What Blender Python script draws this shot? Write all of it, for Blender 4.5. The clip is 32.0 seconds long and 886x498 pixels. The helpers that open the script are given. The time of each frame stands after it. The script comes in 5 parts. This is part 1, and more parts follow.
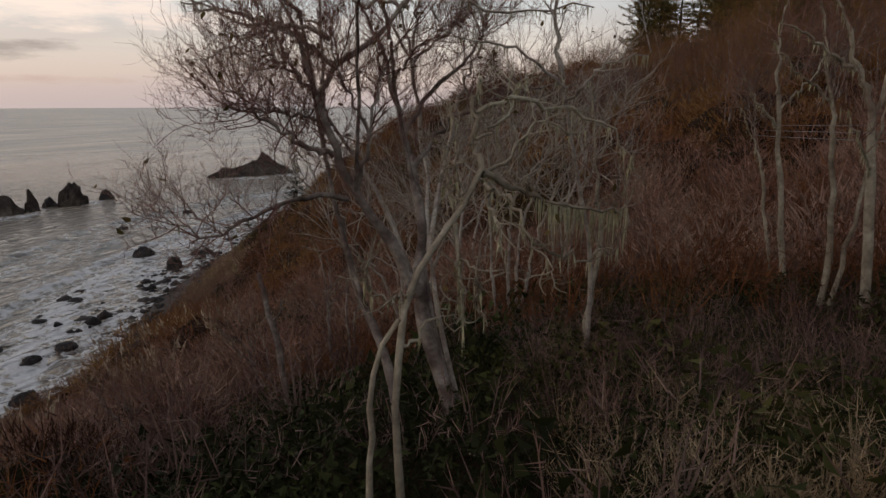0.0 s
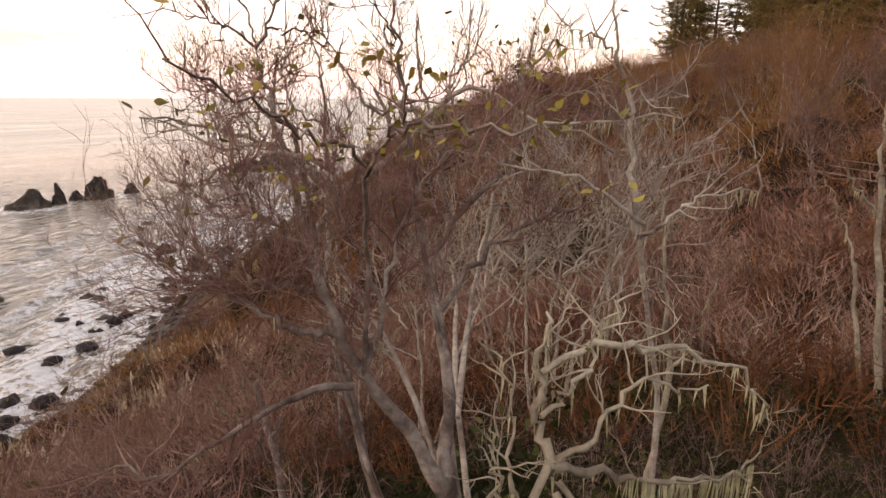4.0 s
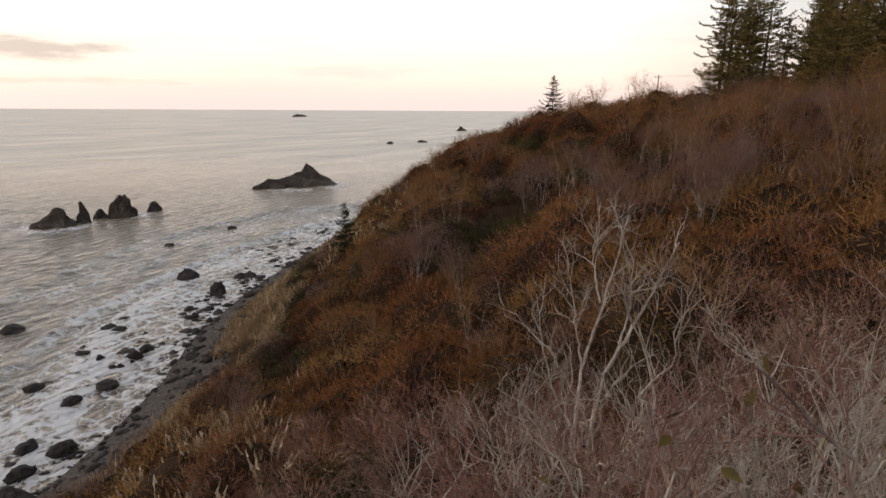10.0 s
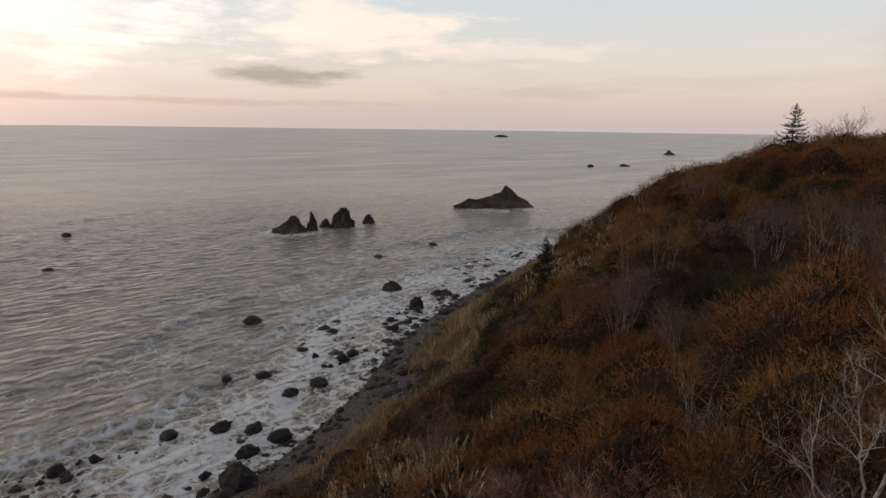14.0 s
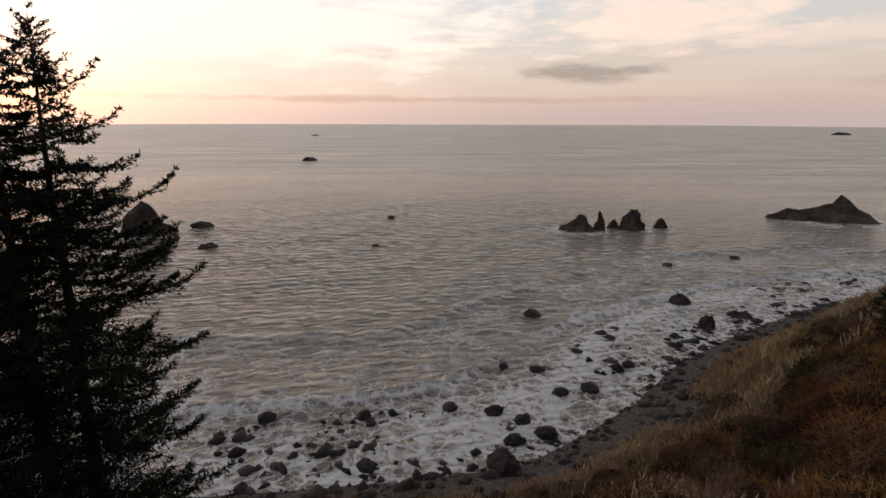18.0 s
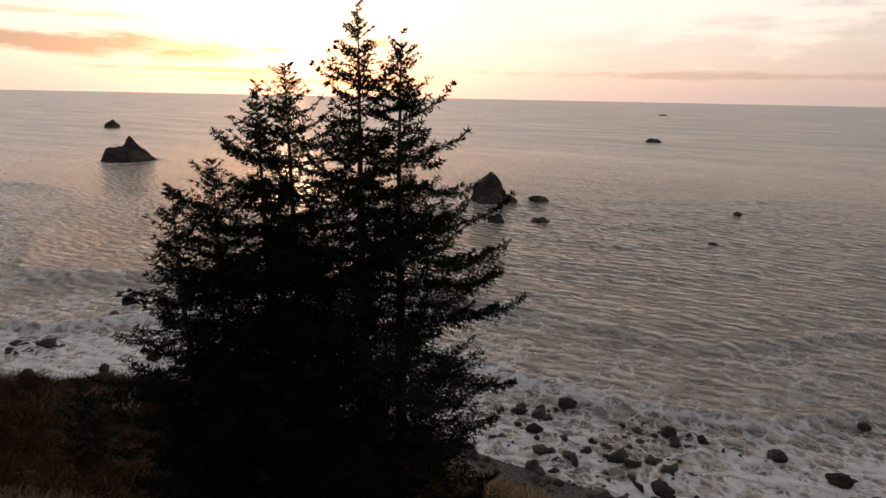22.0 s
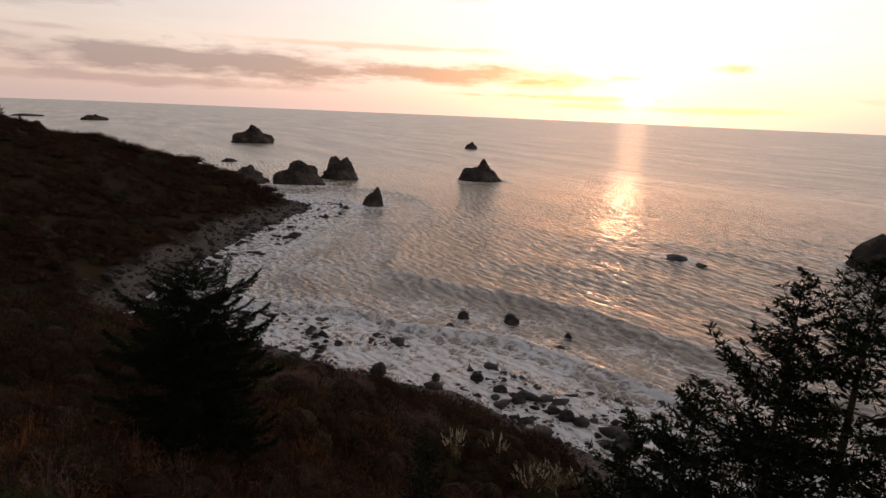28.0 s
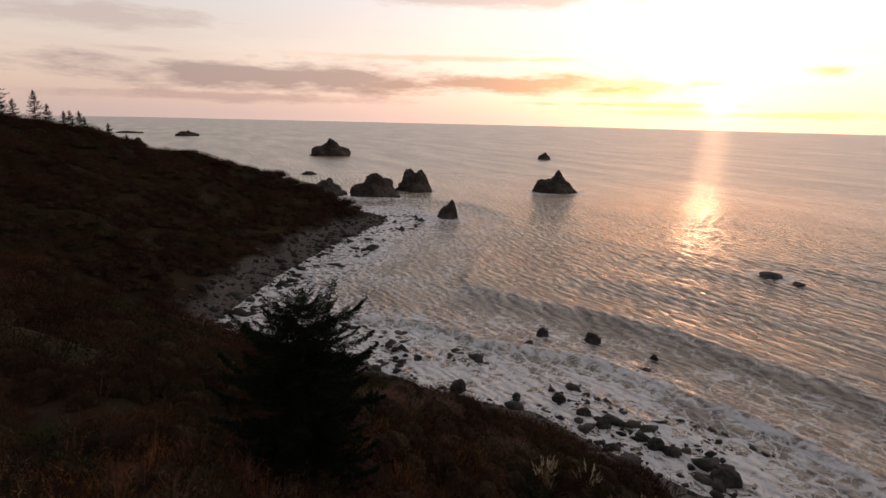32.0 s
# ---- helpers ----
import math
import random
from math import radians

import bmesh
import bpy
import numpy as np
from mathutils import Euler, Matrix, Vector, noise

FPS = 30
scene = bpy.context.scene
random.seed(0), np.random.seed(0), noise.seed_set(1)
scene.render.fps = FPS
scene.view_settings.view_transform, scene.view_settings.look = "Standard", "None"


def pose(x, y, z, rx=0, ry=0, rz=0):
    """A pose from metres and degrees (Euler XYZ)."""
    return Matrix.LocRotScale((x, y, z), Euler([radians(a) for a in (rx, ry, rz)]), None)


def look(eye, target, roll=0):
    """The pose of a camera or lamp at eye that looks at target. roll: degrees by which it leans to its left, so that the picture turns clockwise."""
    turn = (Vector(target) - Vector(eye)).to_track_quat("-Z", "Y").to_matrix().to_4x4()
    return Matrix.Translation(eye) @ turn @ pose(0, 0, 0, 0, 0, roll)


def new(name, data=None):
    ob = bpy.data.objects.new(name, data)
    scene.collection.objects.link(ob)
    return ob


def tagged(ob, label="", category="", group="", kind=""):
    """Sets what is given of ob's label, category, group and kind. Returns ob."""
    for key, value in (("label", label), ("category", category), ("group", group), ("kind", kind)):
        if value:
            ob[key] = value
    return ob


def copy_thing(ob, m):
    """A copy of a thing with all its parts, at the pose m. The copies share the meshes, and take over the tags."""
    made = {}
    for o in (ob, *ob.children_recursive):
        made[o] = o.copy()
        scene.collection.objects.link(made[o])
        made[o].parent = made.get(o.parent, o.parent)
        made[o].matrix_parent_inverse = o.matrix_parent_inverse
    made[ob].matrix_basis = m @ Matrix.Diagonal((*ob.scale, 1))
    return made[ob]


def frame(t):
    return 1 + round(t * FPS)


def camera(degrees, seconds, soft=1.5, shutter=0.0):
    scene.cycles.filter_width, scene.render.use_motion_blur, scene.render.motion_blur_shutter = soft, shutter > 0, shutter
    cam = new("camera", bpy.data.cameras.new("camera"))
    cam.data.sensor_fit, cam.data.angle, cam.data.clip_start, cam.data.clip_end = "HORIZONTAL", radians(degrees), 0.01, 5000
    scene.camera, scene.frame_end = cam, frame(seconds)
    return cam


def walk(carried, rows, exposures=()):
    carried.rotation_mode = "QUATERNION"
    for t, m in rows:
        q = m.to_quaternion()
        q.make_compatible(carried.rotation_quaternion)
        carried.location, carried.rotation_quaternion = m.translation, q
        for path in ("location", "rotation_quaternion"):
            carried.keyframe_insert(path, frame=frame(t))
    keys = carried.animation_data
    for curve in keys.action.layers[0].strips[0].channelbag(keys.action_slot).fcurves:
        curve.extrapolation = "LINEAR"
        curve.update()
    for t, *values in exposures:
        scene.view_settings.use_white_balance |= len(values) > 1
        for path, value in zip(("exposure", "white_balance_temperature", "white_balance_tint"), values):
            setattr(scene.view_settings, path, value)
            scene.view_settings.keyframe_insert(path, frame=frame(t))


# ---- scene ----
cam = camera(76.2, 32.0)
PATH = [
    (0, (3.163, -0.252, 37.028), (3.265, 1.681, 36.523), -0.3),
    (0.5, (3.176, -0.005, 37.157), (3.277, 1.925, 36.639), -0.4),
    (1, (3.19, 0.272, 37.287), (3.288, 2.198, 36.758), -0.4),
    (1.5, (3.21, 0.587, 37.428), (3.296, 2.512, 36.889), -0.6),
    (2, (3.241, 0.938, 37.58), (3.309, 2.861, 37.036), -0.7),
    (2.5, (3.259, 1.285, 37.764), (3.305, 3.207, 37.215), -0.8),
    (3, (3.246, 1.593, 38.016), (3.279, 3.516, 37.469), -0.7),
    (3.5, (3.198, 1.88, 38.309), (3.227, 3.806, 37.771), -0.4),
    (4, (3.116, 2.166, 38.622), (3.146, 4.095, 38.093), 0.1),
    (4.5, (2.997, 2.469, 38.929), (3.032, 4.4, 38.41), 0.6),
    (5, (2.839, 2.808, 39.207), (2.881, 4.741, 38.694), 1.0),
    (5.5, (2.659, 3.182, 39.498), (2.707, 5.114, 38.985), 1.3),
    (6, (2.466, 3.563, 39.848), (2.517, 5.493, 39.326), 1.4),
    (6.5, (2.261, 3.915, 40.252), (2.316, 5.845, 39.73), 1.4),
    (7, (2.047, 4.328, 40.588), (2.098, 6.26, 40.077), 0.9),
    (7.5, (1.835, 4.814, 40.757), (1.885, 6.746, 40.241), 0.1),
    (8, (1.632, 5.315, 40.853), (1.686, 7.246, 40.338), -0.1),
    (8.5, (1.441, 5.792, 40.961), (1.494, 7.726, 40.454), 0.2),
    (9, (1.257, 6.22, 41.152), (1.297, 8.155, 40.651), 0.2),
    (9.5, (1.032, 6.582, 41.435), (1.045, 8.519, 40.938), 0.3),
    (10, (0.783, 6.909, 41.748), (0.754, 8.847, 41.257), 0.3),
    (10.5, (0.527, 7.232, 42.031), (0.441, 9.171, 41.548), 0.3),
    (11, (0.277, 7.547, 42.279), (0.122, 9.484, 41.805), 0.3),
    (11.5, (0.044, 7.849, 42.49), (-0.186, 9.781, 42.026), 0.3),
    (12, (-0.176, 8.088, 42.674), (-0.489, 10.01, 42.219), 0.4),
    (12.5, (-0.384, 8.218, 42.847), (-0.784, 10.127, 42.401), 0.6),
    (13, (-0.563, 8.274, 43.008), (-1.054, 10.163, 42.569), 0.6),
    (13.5, (-0.716, 8.321, 43.161), (-1.301, 10.184, 42.727), 0.7),
    (14, (-0.847, 8.361, 43.306), (-1.529, 10.191, 42.877), 0.7),
    (14.5, (-0.943, 8.388, 43.437), (-1.726, 10.178, 43.011), 0.7),
    (15, (-1.01, 8.42, 43.552), (-1.899, 10.161, 43.129), 0.6),
    (15.5, (-1.057, 8.47, 43.65), (-2.053, 10.152, 43.228), 0.5),
    (16, (-1.097, 8.544, 43.73), (-2.199, 10.158, 43.308), 0.4),
    (16.5, (-1.145, 8.645, 43.794), (-2.351, 10.184, 43.37), 0.3),
    (17, (-1.21, 8.767, 43.851), (-2.512, 10.223, 43.422), 0.2),
    (17.5, (-1.297, 8.9, 43.912), (-2.693, 10.265, 43.475), 0.2),
    (18, (-1.408, 9.034, 43.99), (-2.888, 10.303, 43.543), 0.2),
    (18.5, (-1.545, 9.163, 44.093), (-3.101, 10.333, 43.634), 0.2),
    (19, (-1.698, 9.283, 44.213), (-3.322, 10.35, 43.741), 0.4),
    (19.5, (-1.853, 9.393, 44.365), (-3.542, 10.348, 43.879), 0.6),
    (20, (-2.038, 9.519, 44.542), (-3.787, 10.352, 44.043), 0.7),
    (20.5, (-2.313, 9.66, 44.7), (-4.115, 10.361, 44.19), 0.8),
    (21, (-2.725, 9.794, 44.838), (-4.575, 10.35, 44.32), 0.9),
    (21.5, (-3.277, 9.907, 44.972), (-5.163, 10.312, 44.446), 1.1),
    (22, (-3.923, 9.969, 45.113), (-5.834, 10.223, 44.58), 1.2),
    (22.5, (-4.616, 9.954, 45.269), (-6.54, 10.06, 44.733), 1.3),
    (23, (-5.327, 9.845, 45.449), (-7.253, 9.815, 44.911), 1.5),
    (23.5, (-6.026, 9.648, 45.67), (-7.947, 9.495, 45.133), 1.6),
    (24, (-6.68, 9.366, 45.953), (-8.589, 9.105, 45.42), 1.7),
    (24.5, (-7.24, 9.01, 46.286), (-9.136, 8.652, 45.763), 2.1),
    (25, (-7.704, 8.596, 46.608), (-9.585, 8.152, 46.094), 2.4),
    (25.5, (-8.102, 8.139, 46.855), (-9.965, 7.619, 46.347), 2.5),
    (26, (-8.466, 7.651, 47.019), (-10.31, 7.062, 46.516), 2.6),
    (26.5, (-8.796, 7.149, 47.126), (-10.62, 6.497, 46.628), 2.6),
    (27, (-9.089, 6.648, 47.201), (-10.893, 5.938, 46.709), 2.5),
    (27.5, (-9.346, 6.163, 47.269), (-11.13, 5.4, 46.783), 2.5),
    (28, (-9.565, 5.708, 47.355), (-11.329, 4.895, 46.877), 2.4),
    (28.5, (-9.703, 5.282, 47.471), (-11.448, 4.427, 46.999), 2.4),
    (29, (-9.775, 4.878, 47.592), (-11.504, 3.987, 47.127), 2.3),
    (29.5, (-9.796, 4.486, 47.698), (-11.511, 3.567, 47.238), 2.2),
    (30, (-9.778, 4.125, 47.796), (-11.481, 3.18, 47.341), 2.0),
    (30.5, (-9.734, 3.812, 47.896), (-11.423, 2.841, 47.443), 1.9),
    (31, (-9.642, 3.581, 48.011), (-11.316, 2.585, 47.559), 1.7),
    (31.5, (-9.478, 3.465, 48.155), (-11.14, 2.448, 47.703), 1.5),
    (32, (-9.278, 3.408, 48.313), (-10.93, 2.375, 47.862), 1.3),
]
walk(cam, [(t, look(eye, target, roll)) for t, eye, target, roll in PATH], exposures=[(0, -0.2, 6800, 18), (0.4, 1.22, 7600, 24), (2.5, 1.28, 7700, 25), (5.0, 1.32, 7900, 27), (7.0, 1.1, 7700, 26), (8.5, 0.85, 7400, 22), (10, 0.62, 7100, 18), (12, 0.2, 6900, 16), (14, -0.1, 6900, 17), (20, -0.25, 7250, 22), (24, -0.28, 7300, 24), (32, -0.28, 7450, 26)])

# ---- light ----
SUN_YAW, SUN_ELEV = 97.0, 2.1          # degrees to the left of +y, degrees above the horizon
sun_dir = Vector((-math.sin(radians(SUN_YAW)) * math.cos(radians(SUN_ELEV)), math.cos(radians(SUN_YAW)) * math.cos(radians(SUN_ELEV)), math.sin(radians(SUN_ELEV))))


def node(nt, kind, **sets):
    n = nt.nodes.new(kind)
    for key, value in sets.items():
        if key in n.inputs.keys():
            n.inputs[key].default_value = value
    return n


def math_node(nt, op, a, b=None, clamp=False):
    n = nt.nodes.new("ShaderNodeMath")
    n.operation, n.use_clamp = op, clamp
    for i, v in enumerate((a, b)):
        if v is None:
            continue
        if isinstance(v, (int, float)):
            n.inputs[i].default_value = v
        else:
            nt.links.new(v, n.inputs[i])
    return n.outputs[0]


def ramp(nt, fac, stops, mode="LINEAR"):
    n = nt.nodes.new("ShaderNodeValToRGB")
    n.color_ramp.interpolation = mode
    els = n.color_ramp.elements
    while len(els) < len(stops):
        els.new(0.5)
    for e, (p, c) in zip(els, stops):
        e.position, e.color = p, (*c, 1) if len(c) == 3 else c
    nt.links.new(fac, n.inputs[0])
    return n.outputs[0]


def mix(nt, fac, a, b, blend="MIX"):
    n = nt.nodes.new("ShaderNodeMixRGB")
    n.blend_type = blend
    for i, v in enumerate((fac, a, b)):
        if isinstance(v, (int, float)):
            n.inputs[i].default_value = v
        elif isinstance(v, tuple):
            n.inputs[i].default_value = (*v, 1)
        else:
            nt.links.new(v, n.inputs[i])
    return n.outputs[0]


def build_sky():
    world = bpy.data.worlds.new("evening_sky")
    scene.world = world
    world.use_nodes = True
    nt = world.node_tree
    nt.nodes.clear()
    out, back = nt.nodes.new("ShaderNodeOutputWorld"), nt.nodes.new("ShaderNodeBackground")
    nt.links.new(back.outputs[0], out.inputs[0])
    sky = nt.nodes.new("ShaderNodeTexSky")
    sky.sky_type, sky.sun_disc = "NISHITA", False
    sky.sun_elevation, sky.sun_rotation = radians(SUN_ELEV), radians(-SUN_YAW)
    sky.air_density, sky.dust_density, sky.ozone_density = 1.0, 1.5, 1.0
    co = nt.nodes.new("ShaderNodeTexCoord").outputs["Generated"]
    sep = nt.nodes.new("ShaderNodeSeparateXYZ")
    nt.links.new(co, sep.inputs[0])
    up = sep.outputs[2]
    dot = nt.nodes.new("ShaderNodeVectorMath")
    dot.operation = "DOT_PRODUCT"
    nt.links.new(co, dot.inputs[0])
    dot.inputs[1].default_value = sun_dir
    near = math_node(nt, "MAXIMUM", dot.outputs["Value"], 0.0)
    # the veil of thin high cloud: cream near the horizon, pale blue above and away from the sun
    veil_low = ramp(nt, up, [(0.0, (0.60, 0.53, 0.51)), (0.035, (0.69, 0.61, 0.56)), (0.09, (0.72, 0.69, 0.64)), (0.2, (0.60, 0.72, 0.78)), (0.34, (0.48, 0.60, 0.69)), (0.6, (0.38, 0.43, 0.49)), (1.0, (0.32, 0.36, 0.42))])
    warm = ramp(nt, up, [(0.0, (0.86, 0.67, 0.57)), (0.04, (0.90, 0.84, 0.80)), (0.10, (0.97, 1.0, 1.0)), (0.3, (0.78, 0.96, 1.07)), (0.6, (0.48, 0.51, 0.55)), (1.0, (0.32, 0.36, 0.42))])
    side = math_node(nt, "POWER", near, 3.5)
    base = mix(nt, math_node(nt, "MULTIPLY", side, 0.65), veil_low, warm)
    # long flat cloud banks
    def clouds(scale, lo, hi, z_stretch, detail=6.0):
        mp = nt.nodes.new("ShaderNodeMapping")
        mp.inputs["Scale"].default_value = (1, 1, z_stretch)
        nt.links.new(co, mp.inputs[0])
        nz = node(nt, "ShaderNodeTexNoise", Scale=scale, Detail=detail, Roughness=0.6)
        nt.links.new(mp.outputs[0], nz.inputs["Vector"])
        return ramp(nt, nz.outputs[0], [(lo, (0, 0, 0)), (hi, (1, 1, 1))])
    bank = clouds(2.6, 0.47, 0.60, 9.0)
    band = ramp(nt, up, [(0.0, (0, 0, 0)), (0.025, (1, 1, 1)), (0.09, (0.9, 0.9, 0.9)), (0.16, (0.15, 0.15, 0.15)), (0.30, (0.55, 0.55, 0.55)), (0.6, (0.2, 0.2, 0.2))])
    cover = mix(nt, 0.55, (0, 0, 0), mix(nt, 1.0, bank, band, "MULTIPLY"))
    cloud_col = mix(nt, side, (0.56, 0.52, 0.53), (0.74, 0.60, 0.56))
    base = mix(nt, mix(nt, 1.0, cover, (0.62, 0.62, 0.62), "MULTIPLY"), base, cloud_col)
    # the low haze bank on the horizon
    haze = ramp(nt, up, [(0.0, (1, 1, 1)), (0.018, (0.75, 0.75, 0.75)), (0.045, (0, 0, 0))])
    haze_col = mix(nt, side, (0.62, 0.56, 0.55), (0.88, 0.68, 0.58))
    base = mix(nt, mix(nt, 1.0, haze, (0.6, 0.6, 0.6), "MULTIPLY"), base, haze_col)
    # the wide bright western sky
    wide = math_node(nt, "ADD", math_node(nt, "MULTIPLY", math_node(nt, "POWER", near, 5.0), 0.32), math_node(nt, "MULTIPLY", math_node(nt, "POWER", near, 40.0), 0.14))
    base = mix(nt, 1.0, base, mix(nt, 1.0, (1.0, 0.98, 0.95), wide, "MULTIPLY"), "ADD")
    # single clouds: azimuth to the left of north, elevation, half width and half height in degrees, colour, cover
    az = math_node(nt, "MULTIPLY", math_node(nt, "ARCTAN2", math_node(nt, "MULTIPLY", sep.outputs[0], -1.0), sep.outputs[1]), 180 / math.pi)
    el = math_node(nt, "MULTIPLY", math_node(nt, "ARCSINE", up), 180 / math.pi)
    mp = nt.nodes.new("ShaderNodeMapping")
    mp.inputs["Scale"].default_value = (1, 1, 5.0)
    nt.links.new(co, mp.inputs[0])
    rag = node(nt, "ShaderNodeTexNoise", Scale=9.0, Detail=7.0, Roughness=0.62)
    nt.links.new(mp.outputs[0], rag.inputs["Vector"])
    ragged = math_node(nt, "MULTIPLY", math_node(nt, "SUBTRACT", rag.outputs[0], 0.5), 2.6)
    for a0, e0, w, h, col, cover in [(60, 9.0, 22, 5.5, (1.25, 1.20, 1.10), 0.65), (30, 8.8, 14, 2.8, (1.15, 0.98, 0.84), 0.7), (14, 6.8, 12, 1.2, (0.98, 0.86, 0.78), 0.5), (34.8, 4.4, 7.6, 0.95, (0.40, 0.38, 0.38), 1.0), (10, 3.1, 10, 0.8, (0.60, 0.53, 0.52), 0.7),
                                     (50, 1.9, 30, 0.42, (0.56, 0.45, 0.42), 0.6), (136, 3.5, 26, 1.7, (0.36, 0.33, 0.37), 0.95), (113, 3.3, 17, 1.25, (0.40, 0.35, 0.37), 0.95), (124, 5.6, 16, 0.35, (0.86, 0.66, 0.54), 0.7), (104, 1.6, 12, 0.3, (0.52, 0.42, 0.42), 0.8), (142, 1.5, 20, 0.5, (0.48, 0.41, 0.42), 0.75), (98, 3.5, 2.6, 0.28, (0.62, 0.50, 0.44), 0.8),
                                     (88.8, 4.4, 2.2, 0.5, (0.52, 0.42, 0.42), 0.85), (153, 7.6, 12, 1.3, (0.56, 0.53, 0.53), 0.85), (119, 10.8, 13, 0.9, (0.60, 0.55, 0.53), 0.7), (149, 5.2, 4.5, 0.3, (0.55, 0.51, 0.51), 0.7), (96, 0.9, 18, 0.35, (0.80, 0.52, 0.42), 0.6)]:
        dx = math_node(nt, "DIVIDE", math_node(nt, "SUBTRACT", az, float(a0)), float(w))
        dy = math_node(nt, "DIVIDE", math_node(nt, "SUBTRACT", el, float(e0)), float(h))
        r = math_node(nt, "SQRT", math_node(nt, "ADD", math_node(nt, "MULTIPLY", dx, dx), math_node(nt, "MULTIPLY", dy, dy)))
        m = math_node(nt, "MULTIPLY", math_node(nt, "ADD", math_node(nt, "SUBTRACT", 1.0, r), ragged), 1.6, clamp=True)
        base = mix(nt, math_node(nt, "MULTIPLY", m, cover), base, col)
    # bright air round the sun
    glow = math_node(nt, "ADD", math_node(nt, "MULTIPLY", math_node(nt, "POWER", near, 240.0), 0.16), math_node(nt, "MULTIPLY", math_node(nt, "POWER", near, 6000.0), 1.8))
    glow_col = mix(nt, 1.0, (1.0, 0.96, 0.90), glow, "MULTIPLY")
    base = mix(nt, 1.0, base, glow_col, "ADD")
    nish = mix(nt, 1.0, sky.outputs[0], (0.06, 0.06, 0.06), "MULTIPLY")
    total = mix(nt, 1.0, base, nish, "ADD")
    # the dusk side of the sky
    east = ramp(nt, math_node(nt, "ADD", math_node(nt, "MULTIPLY", dot.outputs["Value"], 0.5), 0.5), [(0.04, (0.28, 0.30, 0.35)), (0.32, (1, 1, 1))])
    total = mix(nt, 1.0, total, east, "MULTIPLY")
    nt.links.new(total, back.inputs[0])
    back.inputs[1].default_value = 1.0
    lamp = bpy.data.lights.new("sun", "SUN")
    lamp.energy, lamp.angle, lamp.color = 0.03, radians(2.6), (1.0, 0.56, 0.30)
    ob = new("sun", lamp)
    ob.matrix_world = look(sun_dir * 100, (0, 0, 0))


build_sky()

# ---- materials ----


def material(name):
    m = bpy.data.materials.new(name)
    m.use_nodes = True
    nt = m.node_tree
    return m, nt, nt.nodes["Principled BSDF"]


def noise_fac(nt, scale, detail=4.0, rough=0.55, coord="Object", stretch=None):
    co = nt.nodes.new("ShaderNodeTexCoord").outputs[coord]
    if stretch:
        mp = nt.nodes.new("ShaderNodeMapping")
        mp.inputs["Scale"].default_value = stretch
        nt.links.new(co, mp.inputs[0])
        co = mp.outputs[0]
    nz = node(nt, "ShaderNodeTexNoise", Scale=scale, Detail=detail, Roughness=rough)
    nt.links.new(co, nz.inputs["Vector"])
    return nz.outputs[0]


def bump(nt, bsdf, height, strength, distance):
    b = node(nt, "ShaderNodeBump", Strength=strength, Distance=distance)
    nt.links.new(height, b.inputs["Height"])
    nt.links.new(b.outputs[0], bsdf.inputs["Normal"])


def two_scale(name, dark, mid, light, scale_big, scale_small, rough=0.9, bump_size=0.0, island=0.0):
    """A matt surface whose colour varies at two scales, with fine relief."""
    m, nt, b = material(name)
    big = noise_fac(nt, scale_big, 4)
    small = noise_fac(nt, scale_small, 5, 0.65)
    c = ramp(nt, big, [(0.32, dark), (0.5, mid), (0.68, light)])
    v = ramp(nt, small, [(0.3, (0.62, 0.62, 0.62)), (0.7, (1.3, 1.3, 1.3))])
    c = mix(nt, 1.0, c, v, "MULTIPLY")
    if island:
        rnd = nt.nodes.new("ShaderNodeNewGeometry").outputs["Random Per Island"]
        k = ramp(nt, rnd, [(0.0, (1 - island,) * 3), (1.0, (1 + island,) * 3)])
        c = mix(nt, 1.0, c, k, "MULTIPLY")
    nt.links.new(c, b.inputs["Base Color"])
    b.inputs["Roughness"].default_value = rough
    b.inputs["Specular IOR Level"].default_value = 0.08
    if bump_size:
        bump(nt, b, small, 0.8, bump_size)
    return m


